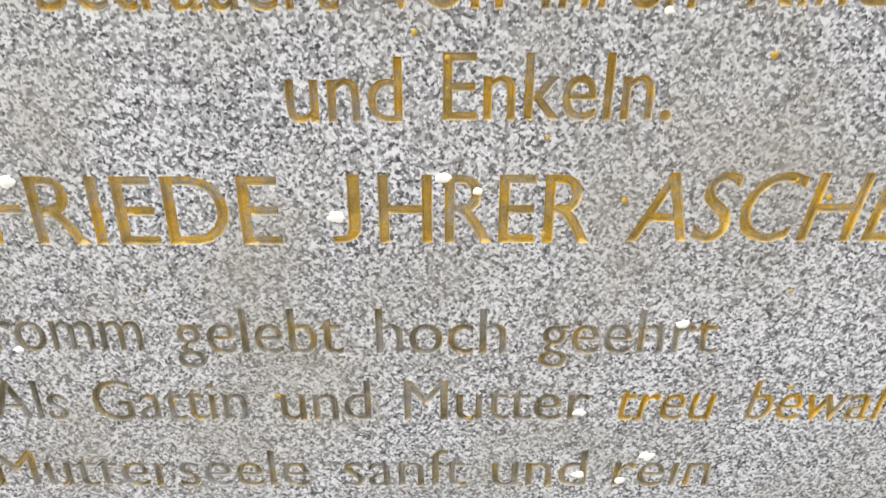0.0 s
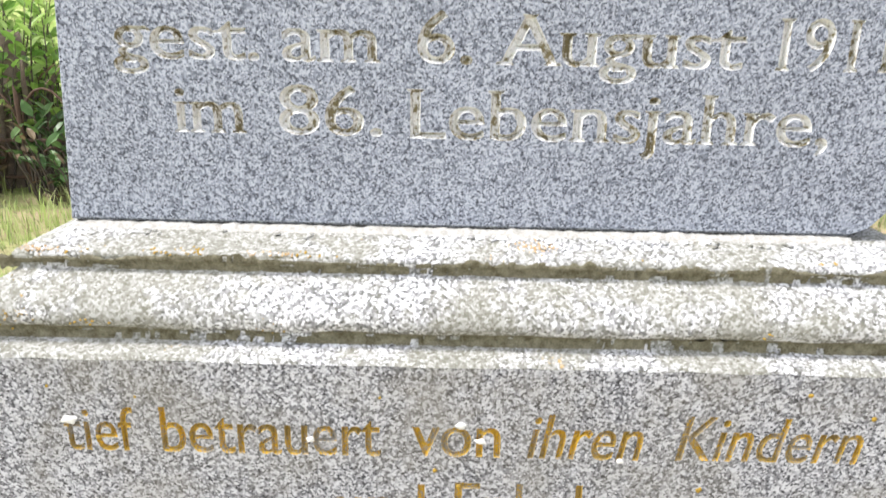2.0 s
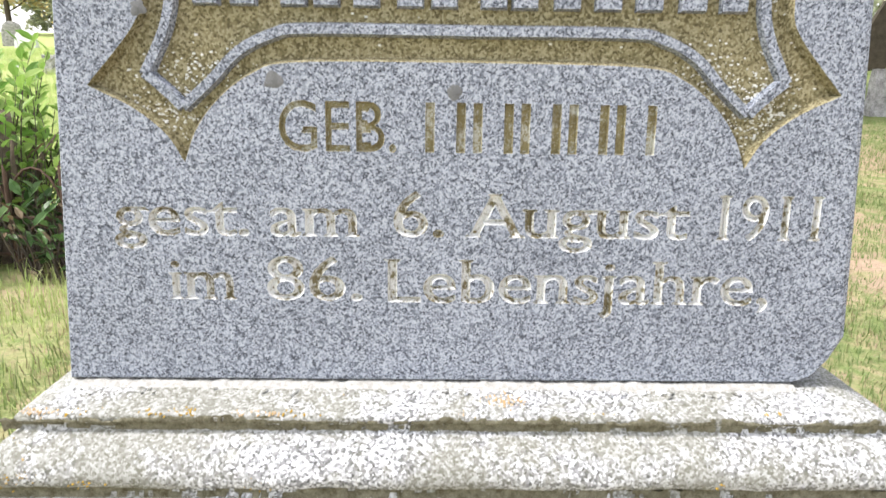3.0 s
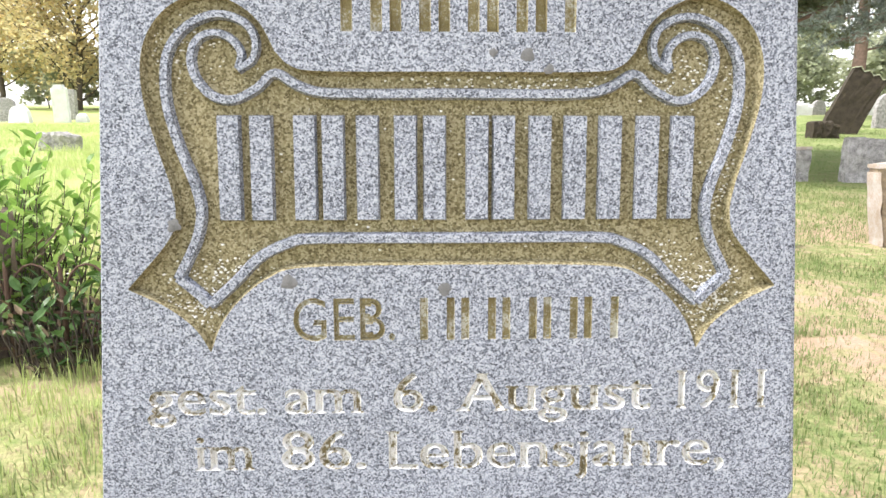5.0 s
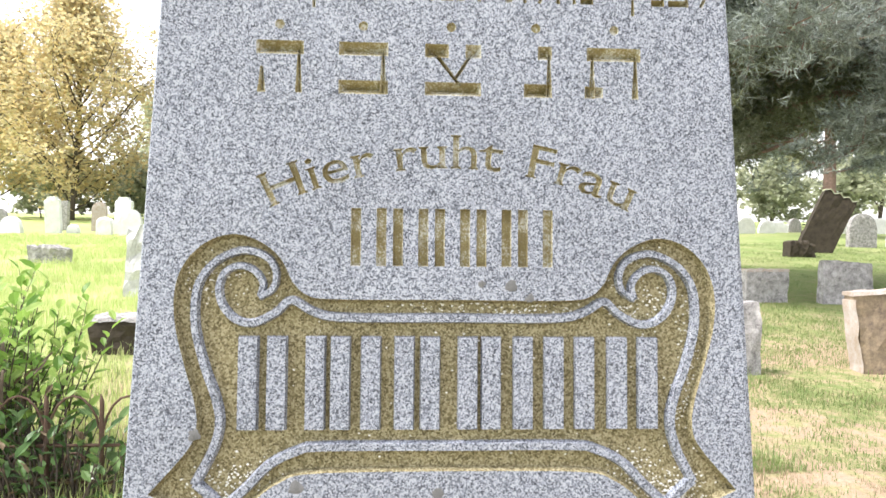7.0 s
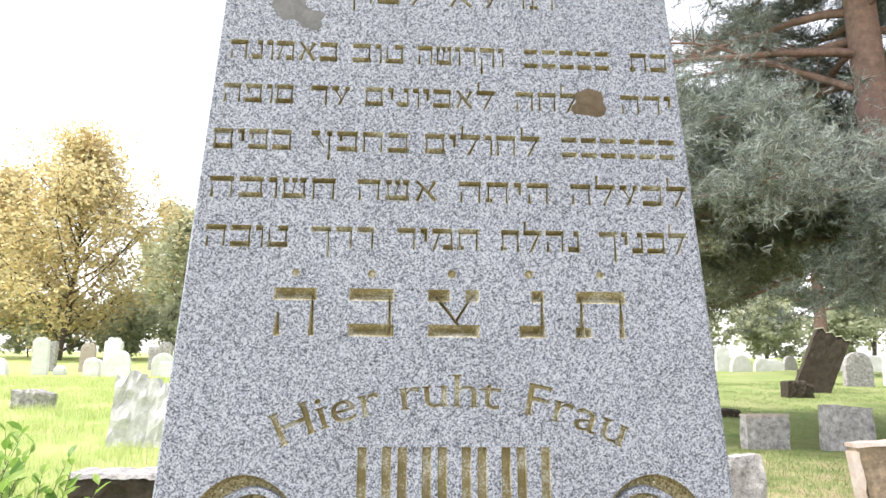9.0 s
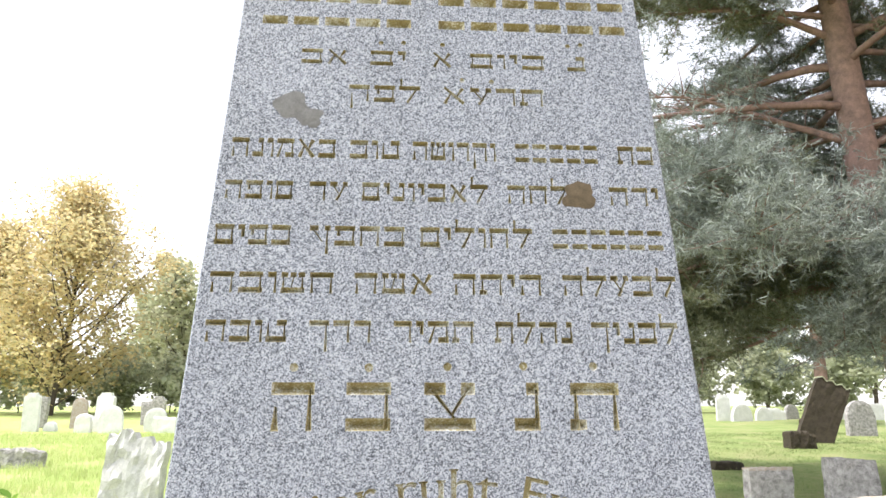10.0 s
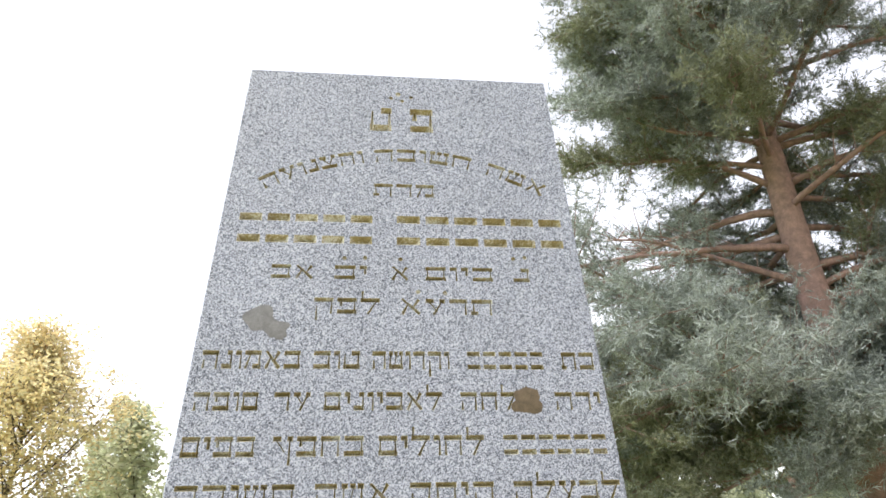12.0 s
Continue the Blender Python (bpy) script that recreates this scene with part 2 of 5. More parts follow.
def tube(points, radii, seg=7, closed=True):
    """A tapered tube along points: verts and faces."""
    pts = [Vector(p) for p in points]
    verts, faces = [], []
    side = Vector((0.31, 0.17, 0.94))
    for i, p in enumerate(pts):
        d = (pts[min(i + 1, len(pts) - 1)] - pts[max(i - 1, 0)]).normalized()
        a = d.cross(side)
        a = a.normalized() if a.length > 1e-4 else d.orthogonal().normalized()
        b = d.cross(a)
        side = a.cross(d)
        for s in range(seg):
            w = 2 * math.pi * s / seg
            verts.append(p + radii[i] * (math.cos(w) * a + math.sin(w) * b))
    for i in range(len(pts) - 1):
        for s in range(seg):
            t = (s + 1) % seg
            faces.append((i * seg + s, i * seg + t, i * seg + seg + t, i * seg + seg + s))
    if closed:
        faces += [tuple(range(seg - 1, -1, -1)), tuple(range((len(pts) - 1) * seg, len(pts) * seg))]
    return verts, faces


class Pile:
    """Gathers verts and faces for one mesh."""

    def __init__(self):
        self.v, self.f = [], []

    def add(self, verts, faces):
        n = len(self.v)
        self.v += [tuple(p) for p in verts]
        self.f += [tuple(i + n for i in f) for f in faces]


# ---- the ground ----
def axis(lo, hi, step, far):
    inner = list(np.arange(lo, hi + 1e-6, step))
    left = [lo - (far + lo) * (i / 14) ** 2.6 for i in range(14, 0, -1)]
    right = [hi + (far - hi) * (i / 14) ** 2.6 for i in range(1, 15)]
    return left + inner + right


gx, gy = axis(-12, 14, 0.25, 700.0), axis(-3, 26, 0.25, 700.0)
gv = [(x, y, rise(x, y) + 0.012 * noise.noise((x * 3, y * 3, 1))) for y in gy for x in gx]
gf = [(j * len(gx) + i, j * len(gx) + i + 1, (j + 1) * len(gx) + i + 1, (j + 1) * len(gx) + i) for j in range(len(gy) - 1) for i in range(len(gx) - 1)]
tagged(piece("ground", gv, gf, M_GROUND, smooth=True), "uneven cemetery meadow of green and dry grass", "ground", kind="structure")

# ---- the tall gravestone ----
CX = 0.0185
stone = thing("gravestone", (0, 0.3237, 0), "tall grey granite gravestone with engraved writing on a moulded base", "gravestone", lean=(-3.7, 0))
SB, ST = 0.607, 1.964


def half(v):
    return 0.297 - 0.068 * (v - SB) / (ST - SB)


def front(v):
    return 0.067 + 0.0229 * (v - SB)


def letters(body, bold=(0.0, 0.0), serif=0.0):
    """Flat mesh of a word in the built-in font, its strokes widened by bold: points and faces."""
    cu = bpy.data.curves.new("word", "FONT")
    cu.body = body
    ob = new("word", cu)
    bpy.context.view_layer.update()
    graph = bpy.context.evaluated_depsgraph_get()
    ev = ob.evaluated_get(graph)
    curve = ev.to_curve(graph)
    rings = []
    for sp in curve.splines:
        p, ring = list(sp.bezier_points), []
        for i, q in enumerate(p):
            w = p[(i + 1) % len(p)]
            a0, a1, a2, a3 = (np.array(c[:2]) for c in (q.co, q.handle_right, w.handle_left, w.co))
            flat = abs(np.cross(a1 - a0, a3 - a0)) + abs(np.cross(a2 - a0, a3 - a0)) < 1e-6
            for k_ in range(1 if flat else 4):
                t = k_ / 4
                ring.append((1 - t) ** 3 * a0 + 3 * t * (1 - t) ** 2 * a1 + 3 * t * t * (1 - t) * a2 + t ** 3 * a3)
        if len(ring) > 2:
            rings.append(np.array(ring))
    ev.to_curve_clear()
    bpy.data.objects.remove(ob)
    bpy.data.curves.remove(cu)
    shifts = {(sx * bold[0], sy * bold[1]) for sx in (-1, 0, 1) for sy in (-1, 0, 1)}
    copies = [[r + np.array(sh) for r in rings] for sh in sorted(shifts)]
    if serif:
        for r in rings:
            for i in range(len(r)):
                (x0, y0), (x1, y1) = r[i - 1], r[i]
                lo, hi = min(x0, x1), max(x0, x1)
                if abs(y0 - y1) < 0.004 and 0.04 < hi - lo < 0.17:
                    into = 1 if inside(np.array([((lo + hi) / 2, y0 + 0.02)]), r)[0] else -1
                    y2 = y0 + into * 0.042
                    copies.append([np.array([(lo - serif, y0), (hi + serif, y0), (hi + serif * 0.6, y2), (lo - serif * 0.6, y2)])])
    pts, edges = [], []
    for c in copies:
        for r in c:
            n_ = len(pts)
            pts += [Vector(q) for q in r]
            edges += [(n_ + i, n_ + (i + 1) % len(r)) for i in range(len(r))]
    out, _, tris, _, _, _ = geometry.delaunay_2d_cdt(pts, edges, [], 0, 1e-6, False)
    xy = np.array([tuple(q) for q in out])
    tri = np.array([list(f) for f in tris])
    mid = xy[tri].mean(1)
    keep = np.zeros(len(tri), bool)
    for c in copies:
        keep |= sum(winding(mid, r) for r in c) != 0
    used = sorted(set(tri[keep].ravel().tolist()))
    back_ = {i: j for j, i in enumerate(used)}
    faces = []
    for f in tri[keep]:
        p, q, r = xy[f]
        g_ = [back_[int(i)] for i in f]
        faces.append(g_ if np.cross(q - p, r - p) > 0 else g_[::-1])
    return xy[used], faces


def winding(points, ring):
    """How often the ring turns round each of the points."""
    x, y = points[:, 0], points[:, 1]
    turns = np.zeros(len(points), int)
    for i in range(len(ring)):
        (x0, y0), (x1, y1) = ring[i - 1], ring[i]
        if y0 != y1:
            cross = x < (x1 - x0) * (y - y0) / (y1 - y0) + x0
            turns += (cross & (y0 <= y) & (y < y1)).astype(int) - (cross & (y1 <= y) & (y < y0)).astype(int)
    return turns


def outline(faces):
    have = {(f[i], f[(i + 1) % len(f)]) for f in faces for i in range(len(f))}
    edges = [e for e in have if (e[1], e[0]) not in have]
    follow = {}
    for a, b in sorted(edges):
        follow.setdefault(a, []).append(b)
    loops = []
    while follow:
        start = next(iter(follow))
        loop, at = [], start
        while at in follow:
            nxt = follow[at].pop()
            if not follow[at]:
                del follow[at]
            loop.append(at)
            at = nxt
            if at == start:
                break
        if len(loop) > 2:
            loops.append(loop)
    return loops


def inside(points, ring):
    """Which of the points lie in the ring."""
    x, y = points[:, 0], points[:, 1]
    odd = np.zeros(len(points), bool)
    for i in range(len(ring)):
        (x0, y0), (x1, y1) = ring[i - 1], ring[i]
        if y0 != y1:
            odd ^= ((y0 > y) != (y1 > y)) & (x < (x1 - x0) * (y - y0) / (y1 - y0) + x0)
    return odd


CAP = letters("H")[0][:, 1].max()


class Cut:
    """A stone face that takes cut letters: collects holes, and builds grooves as parts."""

    def __init__(self, owner, depth_at):
        self.owner, self.y, self.holes = owner, depth_at, []

    def groove(self, name, pts, faces, depth, material, label, slope=0.3):
        """Cuts flat shapes into the face, each separate one as a part of its own."""
        root = list(range(len(pts)))

        def find(i):
            while root[i] != i:
                i = root[i]
            return i
        for f in faces:
            for i in f[1:]:
                root[find(i)] = find(f[0])
        sets = {}
        for f in faces:
            sets.setdefault(find(f[0]), []).append(f)
        for group_ in sets.values():
            used = sorted({i for f in group_ for i in f})
            back_ = {i: j for j, i in enumerate(used)}
            self.one(name, np.array([pts[i] for i in used]), [[back_[i] for i in f] for f in group_], depth, material, label, slope)

    def one(self, name, pts, faces, depth, material, label, slope):
        loops = outline(faces)
        self.holes.append((pts, faces))
        inset = np.zeros_like(pts)
        for lp in loops:
            n = len(lp)
            for j in range(n):
                a, b, c = pts[lp[j - 1]], pts[lp[j]], pts[lp[(j + 1) % n]]
                d1, d2 = b - a, c - b
                m = np.array([-d1[1], d1[0]]) / (np.hypot(*d1) + 1e-9) + np.array([-d2[1], d2[0]]) / (np.hypot(*d2) + 1e-9)
                inset[lp[j]] = m / max(np.hypot(*m), 0.6)
        low = pts + inset * depth * slope
        verts = [(u, self.y(v), v) for u, v in pts] + [(u, self.y(v) + depth, v) for u, v in low]
        n = len(pts)
        quads = [tuple(i + n for i in f) for f in faces]
        for lp in loops:
            for j in range(len(lp)):
                a, b = lp[j], lp[(j + 1) % len(lp)]
                quads.append((b, a, a + n, b + n))
        return piece(name, verts, quads, material, self.owner, label)

    def word(self, body, u0, u1, base, height, material, depth=0.003, slant=0.0, arc=None, bold=(0.0, 0.0), label="", slope=0.3, serif=0.0, fit=False):
        """body cut between u0 and u1, its capitals height high; slant leans it, arc=(u, v, radius) bends its baseline."""
        pts, faces = letters(body, bold, serif)
        x0, x1 = pts[:, 0].min(), pts[:, 0].max()
        xs = (pts[:, 0] - x0) / (x1 - x0) * (u1 - u0)
        ys = pts[:, 1] * height / CAP
        if fit:
            ys = (pts[:, 1] - pts[:, 1].min()) / np.ptp(pts[:, 1]) * height
        xs = xs + slant * ys
        if arc:
            cu, cv, r = arc
            w = np.arcsin((u0 - cu) / r) + xs / (u1 - u0) * (np.arcsin((u1 - cu) / r) - np.arcsin((u0 - cu) / r))
            q = np.stack([cu + (r + ys) * np.sin(w), cv + (r + ys) * np.cos(w)], 1)
        else:
            q = np.stack([u0 + xs, base + ys], 1)
        return self.groove("letter", q, faces, depth, material, label or "engraved letter", slope)

    def bars(self, spans, v0, v1, material, depth=0.003):
        """Plain cut bars of the size of a word's strokes."""
        pts, faces = [], []
        for a, b in spans:
            n = len(pts)
            pts += [(a, v0), (b, v0), (b, v1), (a, v1)]
            faces.append([n, n + 1, n + 2, n + 3])
        return self.groove("bar", np.array(pts), faces, depth, material, "plain engraved bar")

    def face(self, border):
        """The face inside border, with a hole for each groove."""
        pts = [Vector((float(u), float(v))) for u, v in border]
        edges = [(i, (i + 1) % len(border)) for i in range(len(border))]
        for shape, faces in self.holes:
            n_ = len(pts)
            pts += [Vector((float(u), float(v))) for u, v in shape]
            for lp in outline(faces):
                edges += [(lp[i - 1] + n_, lp[i] + n_) for i in range(len(lp))]
        out, _, tris, _, _, _ = geometry.delaunay_2d_cdt(pts, edges, [], 0, 1e-7, False)
        xy = np.array([tuple(p) for p in out])
        tri = np.array([list(f) for f in tris])
        mid = xy[tri].mean(1)
        keep = inside(mid, np.array(border))
        for shape, faces in self.holes:
            shape = np.array(shape)
            lo, hi = shape.min(0), shape.max(0)
            near = np.nonzero(keep & (mid >= lo).all(1) & (mid <= hi).all(1))[0]
            if len(near):
                hit = np.zeros(len(near), bool)
                for f in faces:
                    hit |= inside(mid[near], shape[f])
                keep[near[hit]] = False
        tri = tri[keep]
        a, b, c = xy[tri[:, 0]], xy[tri[:, 1]], xy[tri[:, 2]]
        turned = ((b - a)[:, 0] * (c - a)[:, 1] - (b - a)[:, 1] * (c - a)[:, 0]) < 0
        tri[turned] = tri[turned][:, ::-1]
        return [(u, self.y(v), v) for u, v in xy], [list(f) for f in tri]


def strokes(u0, u1, count, stroke):
    """Two upright bars for each of count letters between u0 and u1."""
    w = (u1 - u0) / count
    out = []
    for i in range(count):
        a = u0 + (i + 0.08) * w
        b = u0 + (i + 0.92) * w
        out += [(a, a + stroke), (b - stroke, b)]
    return out


# the base block, with its lower writing in worn gilding
base = new("base_block")
base.parent = stone
BH, BT = 0.352, 0.531
low = Cut(base, lambda v: 0.0)
L = "engraved gilded letter, the ochre paint partly worn"
for body, u0, u1, v, h, slant in [
    ("tief", -0.266, -0.218, 0.463, 0.033, 0), ("betrauert", -0.2, -0.051, 0.463, 0.034, 0), ("von", -0.03, 0.03, 0.464, 0.034, 0),
    ("ihren", 0.048, 0.124, 0.464, 0.034, 0.16), ("Kindern", 0.149, 0.272, 0.465, 0.034, 0.16),
    ("und", -0.082, -0.021, 0.407, 0.034, 0), ("Enkeln.", 0.0, 0.12, 0.408, 0.035, 0),
    ("FRIEDE", -0.257, -0.091, 0.336, 0.041, 0), ("HRER", -0.036, 0.084, 0.337, 0.041, 0), ("ASCHE!", 0.104, 0.27, 0.338, 0.041, 0.16),
    ("Fromm", -0.293, -0.183, 0.264, 0.032, 0), ("gelebt", -0.164, -0.061, 0.262, 0.032, 0), ("hoch", -0.041, 0.039, 0.262, 0.032, 0), ("geehrt", 0.059, 0.168, 0.262, 0.031, 0),
    ("Als", -0.29, -0.241, 0.211, 0.031, 0), ("Gattin", -0.224, -0.125, 0.211, 0.031, 0), ("und", -0.104, -0.046, 0.211, 0.031, 0),
    ("Mutter", -0.025, 0.095, 0.211, 0.031, 0), ("treu", 0.109, 0.172, 0.211, 0.031, 0.14), ("bewahrt", 0.194, 0.322, 0.211, 0.031, 0.14),
    ("Mutterseele", -0.302, -0.09, 0.155, 0.031, 0), ("sanft", -0.067, 0.016, 0.155, 0.031, 0), ("und", 0.033, 0.097, 0.155, 0.031, 0), ("rein", 0.114, 0.18, 0.155, 0.031, 0.08),
]:
    faded = v < 0.3 and not (v < 0.25 and u0 > 0.1 and v > 0.2)
    low.word(body, u0, u1, v, h, M_GOLDWORN if faded else M_GOLD, 0.0034, slant, label=L, slope=0.45, bold=(0.009, 0.0))
low.word("J", -0.063, -0.046, 0.337, 0.041, M_GOLD, 0.0034, label=L, slope=0.3, fit=True)
fv, ff = low.face([(CX - BH, -0.05), (CX + BH, -0.05), (CX + BH, BT), (CX - BH, BT)])
n = len(fv)
D1 = 0.46
fv += [(CX - BH, 0, -0.05), (CX + BH, 0, -0.05), (CX + BH, 0, BT), (CX - BH, 0, BT), (CX - BH, D1, -0.05), (CX + BH, D1, -0.05), (CX + BH, D1, BT), (CX - BH, D1, BT)]
ff += [(n + 1, n + 5, n + 6, n + 2), (n + 5, n + 4, n + 7, n + 6), (n + 4, n, n + 3, n + 7), (n + 4, n + 5, n + 1, n)]
base.name = "base_empty"
block = piece("base_block", fv, ff, M_BASE, stone, "weathered grey granite block with gilded writing")
for o in list(base.children):
    o.parent = block
bpy.data.objects.remove(base)

# the moulding above it, worked round all four sides
PROFILE = [(0.0, 0.531), (0.0015, 0.5335), (0.011, 0.5365), (0.0165, 0.538), (0.0185, 0.5405), (0.0185, 0.5455), (0.0165, 0.5475), (0.0125, 0.549), (0.0105, 0.553), (0.0108, 0.558), (0.0135, 0.5645),
           (0.019, 0.5705), (0.026, 0.5755), (0.0325, 0.579), (0.0365, 0.5815), (0.0375, 0.584), (0.037, 0.587), (0.0345, 0.589), (0.034, 0.592), (0.036, 0.5945), (0.066, 0.6035), (0.09, 0.6045)]
STEP = 48
mv, mf = [], []
for d, v in PROFILE:
    hx, y0, y1 = BH - d * 0.9, d, D1 - d
    ring = [(CX - hx + 2 * hx * i / STEP, y0) for i in range(STEP)] + [(CX + hx, y0 + (y1 - y0) * i / 8) for i in range(8)]
    ring += [(CX + hx - 2 * hx * i / 8, y1) for i in range(8)] + [(CX - hx, y1 + (y0 - y1) * i / 8) for i in range(8)]
    for u, y in ring:
        w = 0.0011 * noise.noise((u * 30, y * 30, v * 60)) + 0.0008 * noise.noise((u * 90, y * 90, v * 90))
        mv.append((u, y + w, v + 0.6 * w))
R = len(mv) // len(PROFILE)
for i in range(len(PROFILE) - 1):
    for j in range(R):
        q = (j + 1) % R
        mf.append((i * R + j, i * R + q, i * R + R + q, i * R + R + j))
mf.append(tuple(range((len(PROFILE) - 1) * R, len(PROFILE) * R)))
piece("moulding", mv, mf, M_MOULD, stone, "pale lichened granite moulding with a rounded torus", smooth=True)


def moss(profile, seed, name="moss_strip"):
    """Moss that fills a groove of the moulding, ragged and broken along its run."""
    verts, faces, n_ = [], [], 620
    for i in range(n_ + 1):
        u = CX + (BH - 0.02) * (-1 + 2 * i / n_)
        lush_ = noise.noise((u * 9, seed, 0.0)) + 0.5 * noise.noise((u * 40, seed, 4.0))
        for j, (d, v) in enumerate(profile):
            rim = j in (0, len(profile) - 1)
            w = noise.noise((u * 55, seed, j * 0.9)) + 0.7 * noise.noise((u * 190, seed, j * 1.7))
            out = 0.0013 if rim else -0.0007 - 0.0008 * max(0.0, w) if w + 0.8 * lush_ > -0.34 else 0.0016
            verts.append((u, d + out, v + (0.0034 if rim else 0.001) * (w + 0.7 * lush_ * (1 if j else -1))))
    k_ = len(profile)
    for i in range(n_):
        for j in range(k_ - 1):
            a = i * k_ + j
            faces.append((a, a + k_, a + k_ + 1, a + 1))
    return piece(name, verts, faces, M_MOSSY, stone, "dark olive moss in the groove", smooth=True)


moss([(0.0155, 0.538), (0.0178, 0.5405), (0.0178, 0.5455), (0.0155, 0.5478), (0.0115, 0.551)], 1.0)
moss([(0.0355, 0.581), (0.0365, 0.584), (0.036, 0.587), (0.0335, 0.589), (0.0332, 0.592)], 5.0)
bm = bmesh.new()
bmesh.ops.create_cube(bm, size=1, matrix=Matrix.LocRotScale((CX - 0.028, 0.07 + 0.135, 0.6055), None, (0.53, 0.27, 0.006)))
part("mortar_joint", bm, M_GAP, stone, "dark damp mortar joint")
jv, jf = [], []
for i in range(501):
    u = CX - 0.295 + 0.555 * i / 500
    w = noise.noise((u * 30, 2.0, 0.0)) + 0.8 * noise.noise((u * 120, 5.0, 0.0)) + 0.5 * noise.noise((u * 400, 8.0, 0.0))
    top_ = 0.6048 + max(0.0, 0.0016 + 0.0015 * w)
    jv += [(u, 0.0615 - 0.0012 * w, 0.6015), (u, 0.0645, 0.5 * (0.6025 + top_)), (u, 0.0668, top_), (u, 0.072, top_)]
jf = [(4 * i + j, 4 * i + 4 + j, 4 * i + 5 + j, 4 * i + 1 + j) for i in range(500) for j in range(3)]
piece("mortar_bead", jv, jf, M_MORTAR, stone, "pale crumbling mortar under the shaft", smooth=True)

# the shaft
shaft = new("shaft_parts")
up = Cut(shaft, front)
P = "engraved letter filled with pale lichen"
for body, u0, u1, v, h in [("gest.", -0.235, -0.137, 0.7195, 0.031), ("am", -0.122, -0.056, 0.7195, 0.031), ("6.", -0.032, 0.005, 0.72, 0.033), ("August", 0.02, 0.186, 0.72, 0.032), ("1911", 0.206, 0.284, 0.72, 0.033),
                           ("im", -0.198, -0.148, 0.671, 0.031), ("86.", -0.126, -0.055, 0.671, 0.033), ("Lebensjahre,", -0.039, 0.25, 0.67, 0.033)]:
    up.word(body, u0, u1, v, h, M_PALE, 0.005, label=P, slope=0.5, serif=0.06, bold=(0.012, 0.0))
Q = "engraved letter darkened by olive lichen"
up.word("GEB.", -0.113, -0.03, 0.7815, 0.035, M_CUT, 0.0045, label=Q, serif=0.03)
up.bars(strokes(-0.012, 0.158, 5, 0.0065), 0.7815, 0.8165, M_CUT, 0.0045)
up.bars(strokes(-0.073, 0.118, 5, 0.009), 1.0285, 1.081, M_CUT, 0.006)
ARC = (0.0215, 0.745, 0.3735)
for body, u0, u1 in [("Hier", -0.143, -0.047), ("ruht", -0.03, 0.067), ("Frau", 0.089, 0.186)]:
    up.word(body, u0, u1, 0, 0.031, M_CUT, 0.0042, arc=ARC, label=Q, serif=0.04)


def rtl(text):
    return text[::-1]


H = "engraved Hebrew letter stained olive"


# chisel strokes in a unit square: start, end, width at both
CHISEL = {
    "T": (0, 0.87, 1, 0.87, 0.26, 0.26), "B": (0, 0.13, 1, 0.13, 0.26, 0.26), "R": (0.9, 0.85, 0.9, 0.0, 0.045, 0.13), "L": (0.1, 0.85, 0.1, 0.0, 0.045, 0.13),
    "l": (0.12, 0.5, 0.12, 0.0, 0.05, 0.16), "f": (-0.04, 0.12, 0.3, 0.12, 0.24, 0.2), "t": (0.5, 0.87, 1, 0.87, 0.26, 0.26), "s": (0, 0.87, 0.42, 0.87, 0.26, 0.26), "r": (0.75, 0.85, 0.75, 0.38, 0.14, 0.16),
    "d": (0.85, 0.85, 0.85, -0.42, 0.05, 0.14), "q": (0.15, 0.5, 0.15, -0.4, 0.05, 0.14), "A": (0.1, 0.98, 0.92, 0.03, 0.13, 0.2), "a": (0.88, 0.95, 0.62, 0.45, 0.2, 0.08), "e": (0.12, 0.0, 0.36, 0.6, 0.2, 0.08),
    "k": (0.1, 0.95, 0.1, 1.42, 0.06, 0.14), "z": (0.85, 0.85, 0.4, 0.0, 0.06, 0.15), "Y": (0.15, 0.85, 0.62, 0.2, 0.08, 0.06), "y": (0.85, 0.85, 0.52, 0.3, 0.07, 0.06), "b": (0.5, 0.13, 1, 0.13, 0.26, 0.26),
    "m": (0.35, 0.8, 0.08, 0.0, 0.05, 0.14), "p": (0.2, 0.85, 0.2, 0.48, 0.1, 0.16), "M": (0.55, 0.85, 0.42, 0.2, 0.06, 0.05), "c": (0.38, 0.87, 0.64, 0.87, 0.24, 0.24), "u": (0.72, 0.87, 1, 0.87, 0.26, 0.26), "i": (0, 0.87, 0.28, 0.87, 0.26, 0.26),
}
SHAPES = {"\u05d0": "Aae", "\u05d1": "TRB", "\u05d3": "TR", "\u05d4": "TRl", "\u05d5": "TR", "\u05d7": "TRL", "\u05d8": "LBRt", "\u05d9": "Tr", "\u05da": "Td", "\u05db": "TRB", "\u05dc": "kTz", "\u05dd": "TLRB",
          "\u05de": "TRbm", "\u05e0": "tRB", "\u05e1": "TLRB", "\u05e2": "suYz", "\u05e4": "TRBp", "\u05e5": "suYd", "\u05e6": "suYyB", "\u05e7": "TRq", "\u05e8": "TR", "\u05e9": "icuLMRB", "\u05ea": "TRLf"}
NARROW = {"\u05d5": 0.36, "\u05d9": 0.36, "\u05e0": 0.62, "\u05e2": 0.9, "\u05d3": 0.85, "\u05e8": 0.85}


